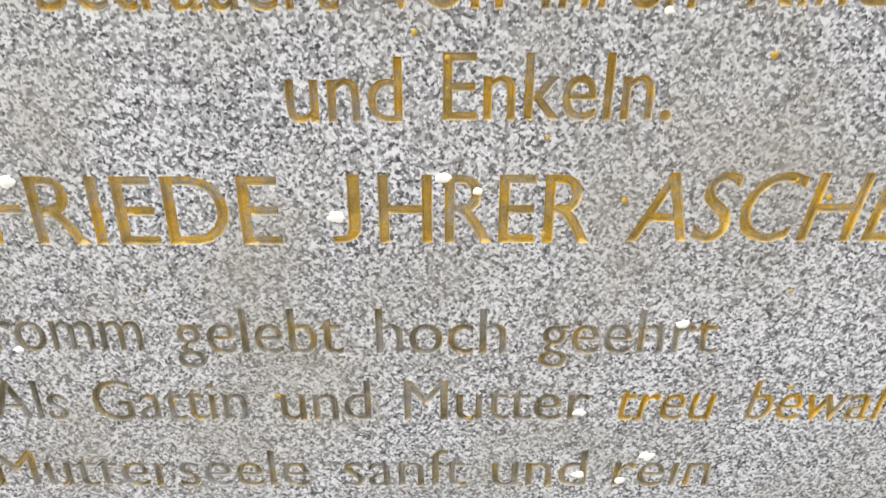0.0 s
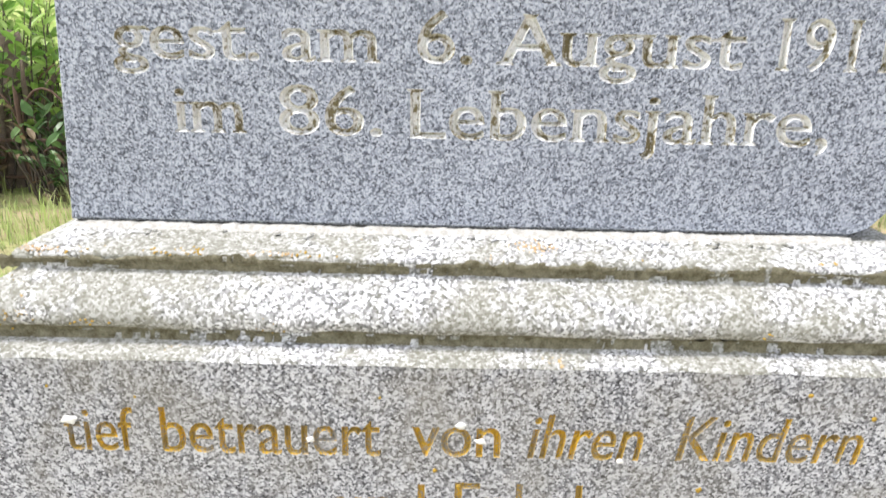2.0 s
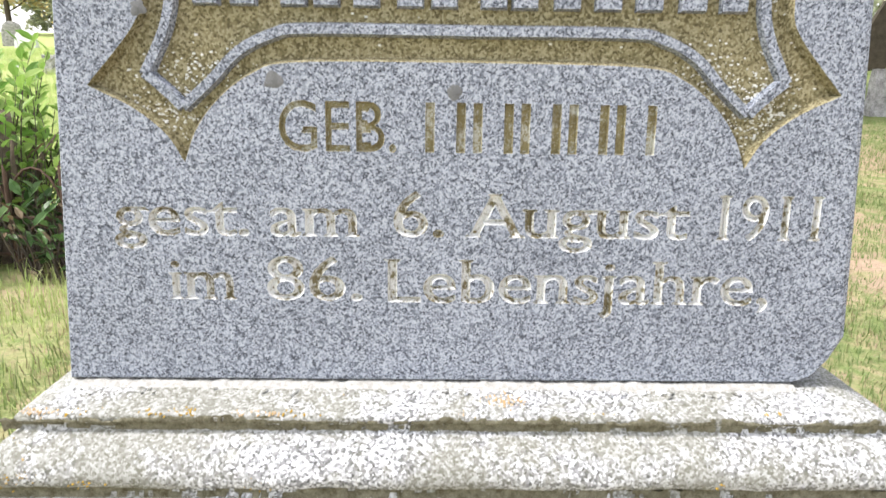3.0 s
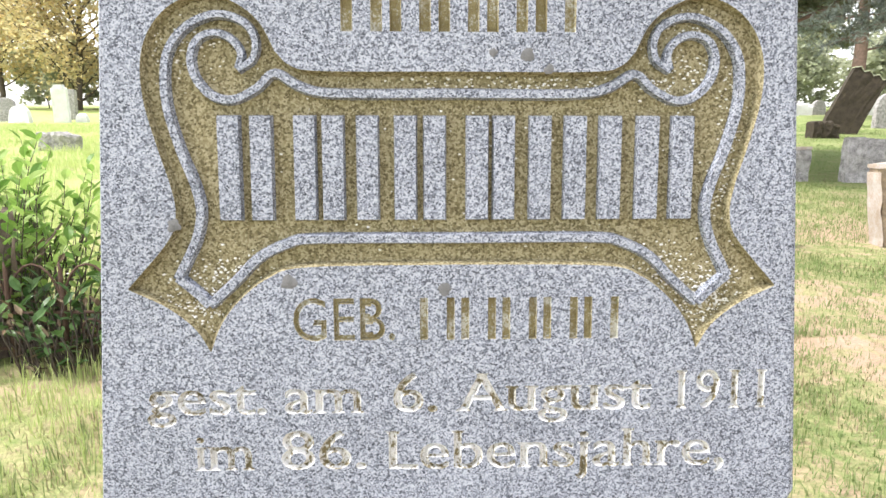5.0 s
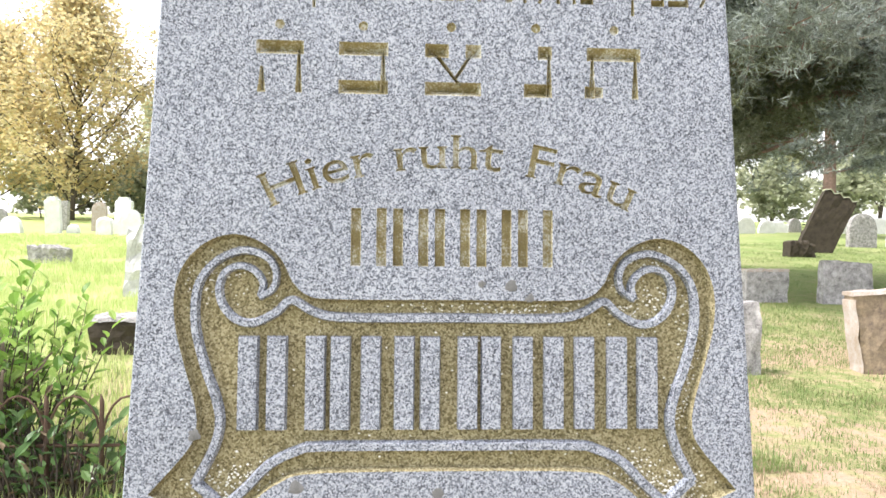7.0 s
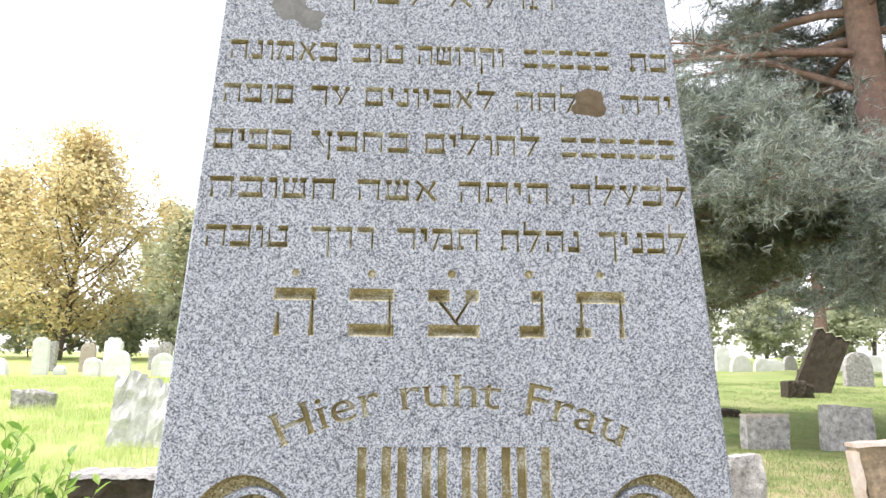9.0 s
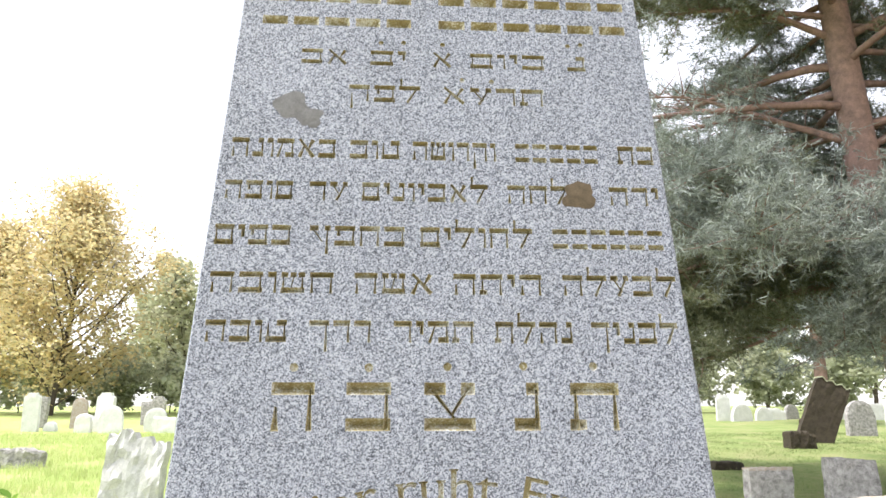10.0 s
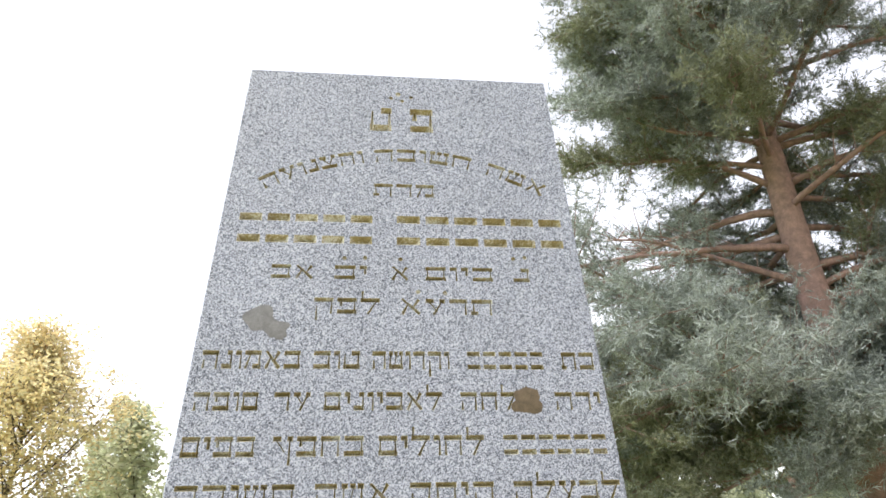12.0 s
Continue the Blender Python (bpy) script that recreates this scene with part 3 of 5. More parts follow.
def chisel(strokes_, place, depth, label):
    """One letter of wedge-cut strokes: slanting walls that meet in a line at the bottom. place(x, y) puts a point on the face."""
    verts, faces = [], []
    for xa, ya, xb, yb, wa, wb, aspect in strokes_:
        a, b = np.array([xa * aspect, ya]), np.array([xb * aspect, yb])
        d = (b - a) / np.hypot(*(b - a))
        nrm = np.array([-d[1], d[0]])
        rim = [a - nrm * wa / 2, b - nrm * wb / 2, b + nrm * wb / 2, a + nrm * wa / 2]
        ridge = [a + d * wa * 0.45, b - d * wb * 0.45]
        if (ridge[1] - ridge[0]) @ d < 0:
            ridge = [(a + b) / 2 - d * 0.01, (a + b) / 2 + d * 0.01]
        flat = [place(*(q / np.array([aspect, 1]))) for q in rim]
        up.holes.append((np.array(flat), [[0, 1, 2, 3]]))
        n_ = len(verts)
        deep = 1.45 * depth * min(1.0, 0.4 + 2.2 * min(wa, wb))
        verts += [(u, front(v), v) for u, v in flat]
        verts += [(u, front(v) + deep, v) for u, v in (place(*(q / np.array([aspect, 1]))) for q in ridge)]
        faces += [tuple(n_ + i for i in f) for f in ((0, 1, 5, 4), (2, 3, 4, 5), (3, 0, 4), (1, 2, 5))]
    return piece("letter", verts, faces, M_CUT, shaft, label)


def hebrew(words, v, h, depth=0.0052, arc=None):
    """Words of wedge-cut square letters between u0 and u1, written from right to left."""
    for text, u0, u1 in words:
        wide = [NARROW.get(ch, 1.0) for ch in rtl(text)]
        unit = (u1 - u0) / (sum(wide) + 0.2 * (len(wide) - 1))
        at = u0
        for ch, w in zip(rtl(text), wide):
            def place(x, y, a=at, w=w):
                u = a + x * w * unit
                if not arc:
                    return u, v + y * h
                cu, cv_, r = arc
                g = math.asin((u - cu) / r)
                return cu + (r + y * h) * math.sin(g), cv_ + (r + y * h) * math.cos(g)
            chisel([(*CHISEL[c], w * unit / h) for c in SHAPES[ch]], place, depth, H)
            at += (w + 0.2) * unit


def wedge_bars(u0, u1, count, v, h, depth):
    """Plain wedge-cut bars, an upper and a lower one for each letter of a name."""
    step = (u1 - u0) / count
    for i in range(count):
        for name_ in "TB":
            x0, y0, x1, y1, wa, wb = CHISEL[name_]
            chisel([(x0, y0, x1, y1, wa, wb, 0.8 * step / h)], lambda x, y, a=u0 + i * step: (a + x * 0.8 * step, v + y * h), depth, "plain engraved bar")


for ch, u0, u1 in [("\u05ea", 0.147, 0.198), ("\u05e0", 0.088, 0.114), ("\u05e6", -0.004, 0.048), ("\u05d1", -0.083, -0.038), ("\u05d4", -0.158, -0.115)]:
    hebrew([(ch, u0, u1)], 1.186, 0.048, 0.0075)
hebrew([("\u05d8\u05d5\u05d1\u05d4", -0.23, -0.147), ("\u05d3\u05e8\u05da", -0.124, -0.06), ("\u05ea\u05de\u05d9\u05d3", -0.036, 0.048), ("\u05e0\u05d4\u05dc\u05ea", 0.071, 0.153), ("\u05dc\u05d1\u05e0\u05d9\u05da", 0.174, 0.268)], 1.275, 0.023)
hebrew([("\u05d7\u05e9\u05d5\u05d1\u05d4", -0.23, -0.101), ("\u05d0\u05e9\u05d4", -0.079, 0.005), ("\u05d4\u05d9\u05ea\u05d4", 0.027, 0.123), ("\u05dc\u05d1\u05e2\u05dc\u05d4", 0.146, 0.272)], 1.327, 0.023)
hebrew([("\u05db\u05e4\u05d9\u05dd", -0.23, -0.149), ("\u05d1\u05d7\u05e4\u05e5", -0.129, -0.026), ("\u05dc\u05d7\u05d5\u05dc\u05d9\u05dd", -0.009, 0.115)], 1.38, 0.023)
wedge_bars(0.138, 0.267, 6, 1.38, 0.023, 0.0052)
hebrew([("\u05e1\u05d5\u05e4\u05d4", -0.224, -0.15), ("\u05e2\u05d3", -0.132, -0.09), ("\u05dc\u05d0\u05d1\u05d9\u05d5\u05e0\u05d9\u05dd", -0.074, 0.067), ("\u05e9\u05dc\u05d7\u05d4", 0.089, 0.184), ("\u05d9\u05d3\u05d4", 0.206, 0.263)], 1.433, 0.022)
hebrew([("\u05d1\u05d0\u05de\u05d5\u05e0\u05d4", -0.221, -0.105), ("\u05d8\u05d5\u05d1", -0.089, -0.033), ("\u05d5\u05e7\u05d3\u05d5\u05e9\u05d4", -0.018, 0.077), ("\u05d1\u05ea", 0.22, 0.262)], 1.484, 0.023)
wedge_bars(0.1, 0.2, 5, 1.484, 0.023, 0.0052)
hebrew([("\u05dc\u05e4\u05e7", -0.093, -0.01), ("\u05ea\u05e8\u05e2\u05d0", 0.016, 0.137)], 1.557, 0.022)
hebrew([("\u05d0\u05d1", -0.15, -0.096), ("\u05d9\u05d1", -0.069, -0.027), ("\u05d0", 0.004, 0.028), ("\u05d1\u05d9\u05d5\u05dd", 0.05, 0.14), ("\u05e0", 0.168, 0.19)], 1.606, 0.02)
wedge_bars(-0.199, -0.014, 5, 1.659, 0.045, 0.006)
wedge_bars(0.012, 0.251, 6, 1.659, 0.046, 0.006)
hebrew([("\u05de\u05e8\u05ea", -0.02, 0.065)], 1.737, 0.021)
HARC = (0.026, 1.423, 0.375)
hebrew([("\u05d5\u05d4\u05e6\u05e0\u05d5\u05e2\u05d4", -0.17, -0.035), ("\u05d7\u05e9\u05d5\u05d1\u05d4", -0.019, 0.117), ("\u05d0\u05e9\u05d4", 0.14, 0.22)], 0, 0.022, arc=HARC)
hebrew([("\u05d8", -0.028, 0.004), ("\u05e4", 0.032, 0.066)], 1.853, 0.044, 0.0055)


def ring_of(u, v, r, count=10):
    return np.array([(u + r * math.cos(2 * math.pi * i / count), v + r * math.sin(2 * math.pi * i / count)) for i in range(count)])


for u, v, r in [(-0.137, 1.249, 0.0045), (-0.061, 1.249, 0.0045), (0.02, 1.25, 0.0045), (0.099, 1.251, 0.0045), (0.173, 1.251, 0.0045), (0.017, 1.637, 0.003), (-0.03, 1.638, 0.003),
                (-0.057, 1.637, 0.003), (0.17, 1.641, 0.003), (0.186, 1.643, 0.003), (0.04, 1.589, 0.003), (0.075, 1.588, 0.003), (0.003, 1.917, 0.003), (0.014, 1.925, 0.004), (0.034, 1.92, 0.003), (0.02, 1.912, 0.003)]:
    up.groove("engraved_dot", ring_of(u, v, r), [list(range(10))], 0.003, M_CUT, "")


def smooth_path(ctrl, step=10):
    """Points of a Catmull-Rom line through the control points."""
    c = [np.array(p, float) for p in ctrl]
    c = [2 * c[0] - c[1]] + c + [2 * c[-1] - c[-2]]
    out = []
    for i in range(1, len(c) - 2):
        for s in range(step):
            t = s / step
            a, b, d, e = c[i - 1:i + 3]
            out.append(0.5 * (2 * b + (d - a) * t + (2 * a - 5 * b + 4 * d - e) * t * t + (3 * b - a - 3 * d + e) * t ** 3))
    return out + [c[-2]]


# the sunk cartouche: a scrolled frame, mirrored about its middle
MID = 0.0205
scroll = smooth_path([(-0.0, 0.998), (-0.105, 0.998), (-0.13, 1.002), (-0.1425, 1.0135)], 6)
scroll = scroll[:-1] + smooth_path([(-0.1425, 1.0135), (-0.153, 1.034), (-0.17, 1.0485), (-0.193, 1.056), (-0.217, 1.05), (-0.236, 1.033), (-0.246, 1.008), (-0.2455, 0.975), (-0.236, 0.937), (-0.2275, 0.908), (-0.2245, 0.886), (-0.231, 0.865), (-0.2655, 0.825)], 6)
scroll = scroll[:-1] + smooth_path([(-0.2655, 0.825), (-0.235, 0.81), (-0.213, 0.792), (-0.201, 0.7725)], 5)
scroll = scroll[:-1] + smooth_path([(-0.201, 0.7725), (-0.192, 0.795), (-0.176, 0.816), (-0.152, 0.834), (-0.12, 0.8425), (0.0, 0.844)], 6)
edge = [(MID + x, v) for x, v in scroll] + [(MID - x, v) for x, v in scroll[-2:0:-1]]
edge = edge[::-1]
area = sum(edge[i - 1][0] * edge[i][1] - edge[i][0] * edge[i - 1][1] for i in range(len(edge)))
if area < 0:
    edge = edge[::-1]
SINK = 0.008
up.holes.append((edge, [list(range(len(edge)))]))
shelf = []
for i in range(len(edge)):
    d = np.array(edge[(i + 1) % len(edge)]) - np.array(edge[i - 1])
    shelf.append(tuple(np.array(edge[i]) + 0.003 * np.array([-d[1], d[0]]) / np.hypot(*d)))
cv, cf = Cut(None, lambda v: front(v) + SINK).face(shelf)
n, m = len(cv), len(edge)
cv += [(u, front(v), v) for u, v in edge] + [(u, front(v) + SINK, v) for u, v in shelf]
cf += [(n + (i + 1) % m, n + i, n + m + i, n + m + (i + 1) % m) for i in range(m)]
field = piece("cartouche", cv, cf, M_OLIVE, shaft, "sunken olive-stained cartouche with scrolled border")


def ribbon(path, width, name, lift=0.0):
    """A raised border line on the cartouche's floor, bevelled to its foot."""
    pts = [np.array(p, float) for p in path]
    verts, faces = [], []
    for i, p in enumerate(pts):
        d = pts[min(i + 1, len(pts) - 1)] - pts[max(i - 1, 0)]
        nrm = np.array([-d[1], d[0]]) / (np.hypot(*d) + 1e-9)
        w = width[0] + (width[1] - width[0]) * i / (len(pts) - 1)
        for s, h in ((-0.75, SINK), (-0.5, 0.0012), (0.5, 0.0012), (0.75, SINK)):
            q = p + nrm * s * w
            verts.append((q[0], front(q[1]) + h - lift, q[1]))
    for i in range(len(pts) - 1):
        for s in range(3):
            faces.append((4 * i + s, 4 * i + s + 1, 4 * i + 5 + s, 4 * i + 4 + s))
    faces += [(0, 1, 2, 3), tuple(4 * len(pts) - 4 + s for s in (3, 2, 1, 0))]
    return piece(name, verts, faces, M_SHAFT, shaft, "raised granite border line")


for s in (-1, 1):
    def flip(ps):
        return [(MID + s * x, v) for x, v in ps]
    inner = smooth_path([(0.172, 1.0), (0.1695, 1.012), (0.177, 1.023), (0.19, 1.0275), (0.203, 1.022), (0.2085, 1.008), (0.205, 0.992), (0.193, 0.979), (0.177, 0.976), (0.158, 0.985), (0.1435, 0.9965), (0.123, 0.986), (0.095, 0.981), (0.0, 0.981)], 7)
    outer = smooth_path([(0.172, 0.999), (0.16, 1.008), (0.158, 1.023), (0.167, 1.036), (0.188, 1.0415), (0.211, 1.032), (0.225, 1.015), (0.2295, 0.995), (0.228, 0.968), (0.219, 0.935), (0.21, 0.911), (0.2055, 0.888), (0.2105, 0.864), (0.226, 0.833)], 7)
    tail = smooth_path([(0.201, 0.811), (0.18, 0.83), (0.161, 0.849), (0.137, 0.861), (0.112, 0.865), (0.0, 0.865)], 7)
    heel = smooth_path([(0.226, 0.834), (0.213, 0.823), (0.201, 0.811)], 4)
    ribbon(flip(inner), (0.0045, 0.0062), "border_line")
    ribbon(flip(outer), (0.0045, 0.0066), "border_line", 0.0004)
    ribbon(flip(tail), (0.0064, 0.0064), "border_line")
    ribbon(flip(heel), (0.0065, 0.0065), "border_line", 0.0006)

# raised plain bars in the cartouche, two for each letter of the name
for a, b in [(-0.169, -0.127), (-0.109, -0.07), (-0.059, -0.012), (-0.005, 0.046), (0.051, 0.097), (0.109, 0.154), (0.168, 0.213)]:
    for p, q in ((a, a + 0.0165), (b - 0.0165, b)):
        v0, v1, c = 0.881, 0.963, 0.0012
        foot = [(p - c, v0 - c), (q + c, v0 - c), (q + c, v1 + c), (p - c, v1 + c)]
        top = [(p, v0), (q, v0), (q, v1), (p, v1)]
        piece("raised_bar", [(u, front(v) + SINK, v) for u, v in foot] + [(u, front(v) + 0.0005, v) for u, v in top],
              [(4, 5, 6, 7), (0, 1, 5, 4), (1, 2, 6, 5), (2, 3, 7, 6), (3, 0, 4, 7)], M_SHAFT, shaft, "raised granite bar of a name")

# the shaft's body, its arrises worn and one foot corner broken off
C = 0.0022
h0, h1 = half(SB), half(ST)
border = [(CX - h0 + C, SB + C), (CX + h0 - 0.038, SB + C), (CX + h0 - 0.026, SB + 0.0065), (CX + h0 - 0.014, SB + 0.02), (CX + h0 - 0.007, SB + 0.038), (CX + h1 - C, ST - C), (CX - h1 + C, ST - C)]
hull = [(CX - h0, SB), (CX + h0 - 0.038, SB), (CX + h0 - 0.016, SB), (CX + h0 - 0.004, SB + 0.008), (CX + h0 - 0.002, SB + 0.038), (CX + h1, ST), (CX - h1, ST)]
back = [0.003, 0.003, 0.02, 0.028, 0.003, 0.003, 0.003]
sv, sf = up.face(border)
n, m = len(sv), len(border)
sv += [(u, front(v), v) for u, v in border] + [(u, front(v) + d, v) for (u, v), d in zip(hull, back)]
D2 = 0.3
sv += [(CX - h0, D2 + 0.05, SB), (CX + h0, D2 + 0.05, SB), (CX + h1, D2 + 0.02, ST), (CX - h1, D2 + 0.02, ST)]
sf += [(n + i, n + m + i, n + m + (i + 1) % m, n + (i + 1) % m) for i in range(m)]
o = n + 2 * m
sf += [(n + m, o, o + 1, n + m + 3, n + m + 2, n + m + 1), (n + m + 3, o + 1, o + 2, n + m + 5, n + m + 4), (n + m + 5, o + 2, o + 3, n + m + 6), (n + m + 6, o + 3, o, n + m), (o, o + 3, o + 2, o + 1)]
body_ = piece("shaft", sv, sf, M_SHAFT, stone, "tapering blue-grey granite slab with a chipped foot corner")
for o in list(shaft.children):
    o.parent = body_
bpy.data.objects.remove(shaft)


def ledge(v):
    return 0.036 + (v - 0.5945) * 3.3


def crust(u, v, r, y, material, parent, name, label, squash=1.0, thick=0.0007, seed=0):
    """A thin irregular patch of lichen that lies on the stone."""
    rnd = random.Random(seed)
    k_ = 24
    ring = []
    for i in range(k_):
        w = 2 * math.pi * i / k_
        q = r * (0.95 + 0.5 * noise.noise((1.3 * math.cos(w), 1.3 * math.sin(w), seed * 1.7)) + 0.12 * rnd.random())
        ring.append((u + q * math.cos(w), v + squash * q * math.sin(w)))
    verts = [(a, y(b), b) for a, b in ring] + [(u + (a - u) * 0.8, y(b) - thick, v + (b - v) * 0.8) for a, b in ring] + [(u, y(v) - 1.3 * thick, v)]
    faces = [(i, (i + 1) % k_, k_ + (i + 1) % k_, k_ + i) for i in range(k_)] + [(k_ + i, k_ + (i + 1) % k_, 2 * k_) for i in range(k_)]
    return piece(name, verts, faces, material, parent, label, smooth=True)


for i, (u, v, r) in enumerate([(-0.157, 1.549, 0.02), (-0.14, 1.536, 0.016), (-0.131, 1.527, 0.008)]):
    crust(u, v, r, front, M_STAIN, body_, "lichen_patch", "dark grey lichen patch", 0.75, 0.0003, i)
crust(0.171, 1.445, 0.02, lambda v: front(v), M_STAINB, body_, "lichen_patch", "brown lichen patch", 0.85, 0.0003, 8)
for i, (u, v, r) in enumerate([(0.077, 1.011, 0.0055), (0.094, 1.0, 0.004), (-0.206, 0.877, 0.005), (-0.116, 0.83, 0.006), (0.011, 0.823, 0.005), (0.05, 1.013, 0.003)]):
    crust(u, v, r, front, M_STAIN, body_, "lichen_patch", "dark grey lichen patch", 1.0, 0.0003, 20 + i)
for i, (u, v, r) in enumerate([(-0.24, 0.374, 0.005), (-0.06, 0.353, 0.005), (0.0, 0.376, 0.004), (0.003, 0.488, 0.0035), (0.016, 0.476, 0.0035), (0.145, 0.283, 0.004), (-0.261, 0.486, 0.005), (0.088, 0.217, 0.004),
                               (0.136, 0.181, 0.005), (0.091, 0.165, 0.004), (-0.099, 0.475, 0.003), (0.019, 0.368, 0.003), (0.112, 0.463, 0.0025), (-0.261, 0.265, 0.003), (0.12, 0.16, 0.0035)]):
    crust(u, v, r, lambda v_: 0.0, M_DROP, block, "lichen_patch", "white crusty lichen patch", 0.7, 0.0005, 40 + i)


def colony(u, v, spread, count, y, material, parent, label, seed, size=1.0):
    """Many tiny crusts of one lichen, gathered round a place."""
    rnd = random.Random(seed)
    pile = Pile()
    for _ in range(count):
        a, b = u + rnd.gauss(0, spread[0]), v + rnd.gauss(0, spread[1])
        r, t = size * rnd.uniform(0.0004, 0.0013), rnd.uniform(0.0004, 0.0012)
        rim = [(a + r * rnd.uniform(0.6, 1.2) * math.cos(1.047 * i), b + 0.6 * r * rnd.uniform(0.6, 1.2) * math.sin(1.047 * i)) for i in range(6)]
        pile.add([(p, y(q) + 0.0008, q) for p, q in rim] + [(a + 0.5 * (p - a), y(b) - t, b + 0.5 * (q - b)) for p, q in rim], [(i, (i + 1) % 6, 6 + (i + 1) % 6, 6 + i) for i in range(6)] + [(6, 7, 8, 9, 10, 11)])
    return piece("lichen_colony", pile.v, pile.f, material, parent, label)


colony(0.054, 0.599, (0.007, 0.0011), 60, ledge, M_ORANGE, stone, "rust-orange lichen patch on the ledge", 70)
for i, (u, c) in enumerate([(-0.29, 40), (-0.205, 8), (-0.185, 18), (-0.13, 22), (-0.1, 9), (-0.262, 8), (0.02, 5), (0.12, 4), (0.25, 3)]):
    colony(u, 0.5948, (0.009, 0.0006), c, ledge, M_OCHRE if i % 3 else M_ORANGE, stone, "ochre lichen on the ledge's edge", 80 + i)
for i, (u, v, c) in enumerate([(-0.247, 0.5535, 9), (-0.12, 0.554, 8), (-0.292, 0.56, 40), (0.2, 0.556, 4), (-0.3, 0.572, 36), (-0.31, 0.553, 30), (0.05, 0.565, 4)]):
    colony(u, v, (0.006, 0.003), c, lambda v_: 0.0105 + max(0.0, v_ - 0.558) * 0.95, M_OCHRE, stone, "ochre lichen on the torus", 90 + i)
for i, (u, v, su, sv_, c) in enumerate([(-0.195, 0.803, 0.018, 0.014, 230), (0.235, 0.806, 0.018, 0.015, 320), (0.2, 0.835, 0.022, 0.012, 160), (-0.17, 0.835, 0.016, 0.01, 110), (0.246, 0.93, 0.008, 0.035, 130),
                                        (0.2, 1.01, 0.022, 0.02, 130), (0.07, 0.989, 0.06, 0.004, 120), (-0.195, 1.02, 0.025, 0.015, 70), (0.02, 0.92, 0.09, 0.03, 90)]):
    colony(u, v, (su, sv_), c, lambda v_: front(v_) + SINK, M_DROP, body_, "flecks of white lichen in the cartouche", 300 + i, 1.7)
rk = random.Random(77)
for i in range(26):
    u, v = rk.uniform(-0.29, 0.33), rk.uniform(0.2, 0.525)
    crust(u, v, rk.uniform(0.0009, 0.0022), lambda v_: 0.0, M_OCHRE, block, "lichen_patch", "tiny ochre lichen dot", 1.0, 0.0005, 100 + i)
for i in range(34):
    u = rk.uniform(-0.26, 0.3)
    crust(u, 0.6022 + rk.uniform(-0.001, 0.0008), rk.uniform(0.0015, 0.004), ledge, M_MOULD if i % 3 else M_DROP, stone, "mortar_crumb", "pale crumb of mortar at the joint", 0.3, rk.uniform(0.001, 0.003), 200 + i)

# ---- smaller gravestones ----
def slab(name, at, width, height, thick, material, label, group="", top="flat", turn=0, lean=(0, 0), rough=0.02, seed=0, cap=None):
    """A weathered upright stone: a rounded, pointed, stepped or broken head, its faces uneven."""
    ob = thing(name, at, label, "gravestone", group, turn, lean)
    rnd = random.Random(seed)
    n = 14
    head = []
    for i in range(n + 1):
        s = -1 + 2 * i / n
        if top == "round":
            h = height - 0.5 * width * (1 - math.sqrt(max(0.0, 1 - s * s)))
        elif top == "shoulder":
            h = height if abs(s) < 0.62 else height - 0.14 * width - 0.3 * width * (abs(s) - 0.62)
        elif top == "broken":
            h = height * (1 - 0.16 * rnd.random() - 0.12 * (s > 0.5))
        elif top == "jagged":
            h = height - 0.09 * width * abs(((i * 0.5) % 2) - 1)
        else:
            h = height - 0.012 * rnd.random()
        head.append((s * width / 2, h))
    rows = 9
    verts, faces = [], []
    for side in (0, 1):
        for j in range(rows + 1):
            for u, h in head:
                z = -0.12 + (h + 0.12) * j / rows
                e = rough * noise.noise((u * 5 + seed, z * 5, side * 9.0)) + 0.4 * rough * noise.noise((u * 17, z * 17, seed + side))
                worn = 0.25 * thick * max(0.0, (j / rows - 0.9) * 10) * 0.35
                y = (-thick / 2 + worn if side == 0 else thick / 2 - worn) + e
                verts.append((u + 0.5 * rough * noise.noise((seed + 3.0, z * 6, u)), y, z))
    w = n + 1
    m = (rows + 1) * w
    for j in range(rows):
        for i in range(n):
            a = j * w + i
            faces += [(a, a + 1, a + w + 1, a + w), (m + a + 1, m + a, m + a + w, m + a + w + 1)]
    for i in range(n):
        a = rows * w + i
        faces += [(a, a + 1, m + a + 1, m + a)]
    for j in range(rows):
        a, b = j * w, j * w + n
        faces += [(a + w, m + a + w, m + a, a)[::-1], (b, b + w, m + b + w, m + b)[::-1]]
    piece("slab", verts, faces, material, ob)
    if cap:
        cv_, cf_ = [], []
        for i, (u, h) in enumerate(head):
            for y in (-0.54 * thick, 0.54 * thick):
                cv_ += [(u * 1.02, y, h - 0.014 + 0.008 * rnd.random()), (u * 1.02, y * 0.9, h + 0.012 + 0.014 * rnd.random())]
        for i in range(n):
            a, b = 4 * i, 4 * i + 4
            cf_ += [(a, b, b + 1, a + 1), (a + 1, b + 1, b + 3, a + 3), (a + 3, b + 3, b + 2, a + 2)]
        cf_ += [(0, 1, 3, 2), (4 * n, 4 * n + 2, 4 * n + 3, 4 * n + 1)]
        piece("crust", cv_, cf_, cap, ob, "pale lichen crust on its upper edge")
    return ob


def on(x, y, dz=0.0):
    return (x, y, rise(x, y) + dz)


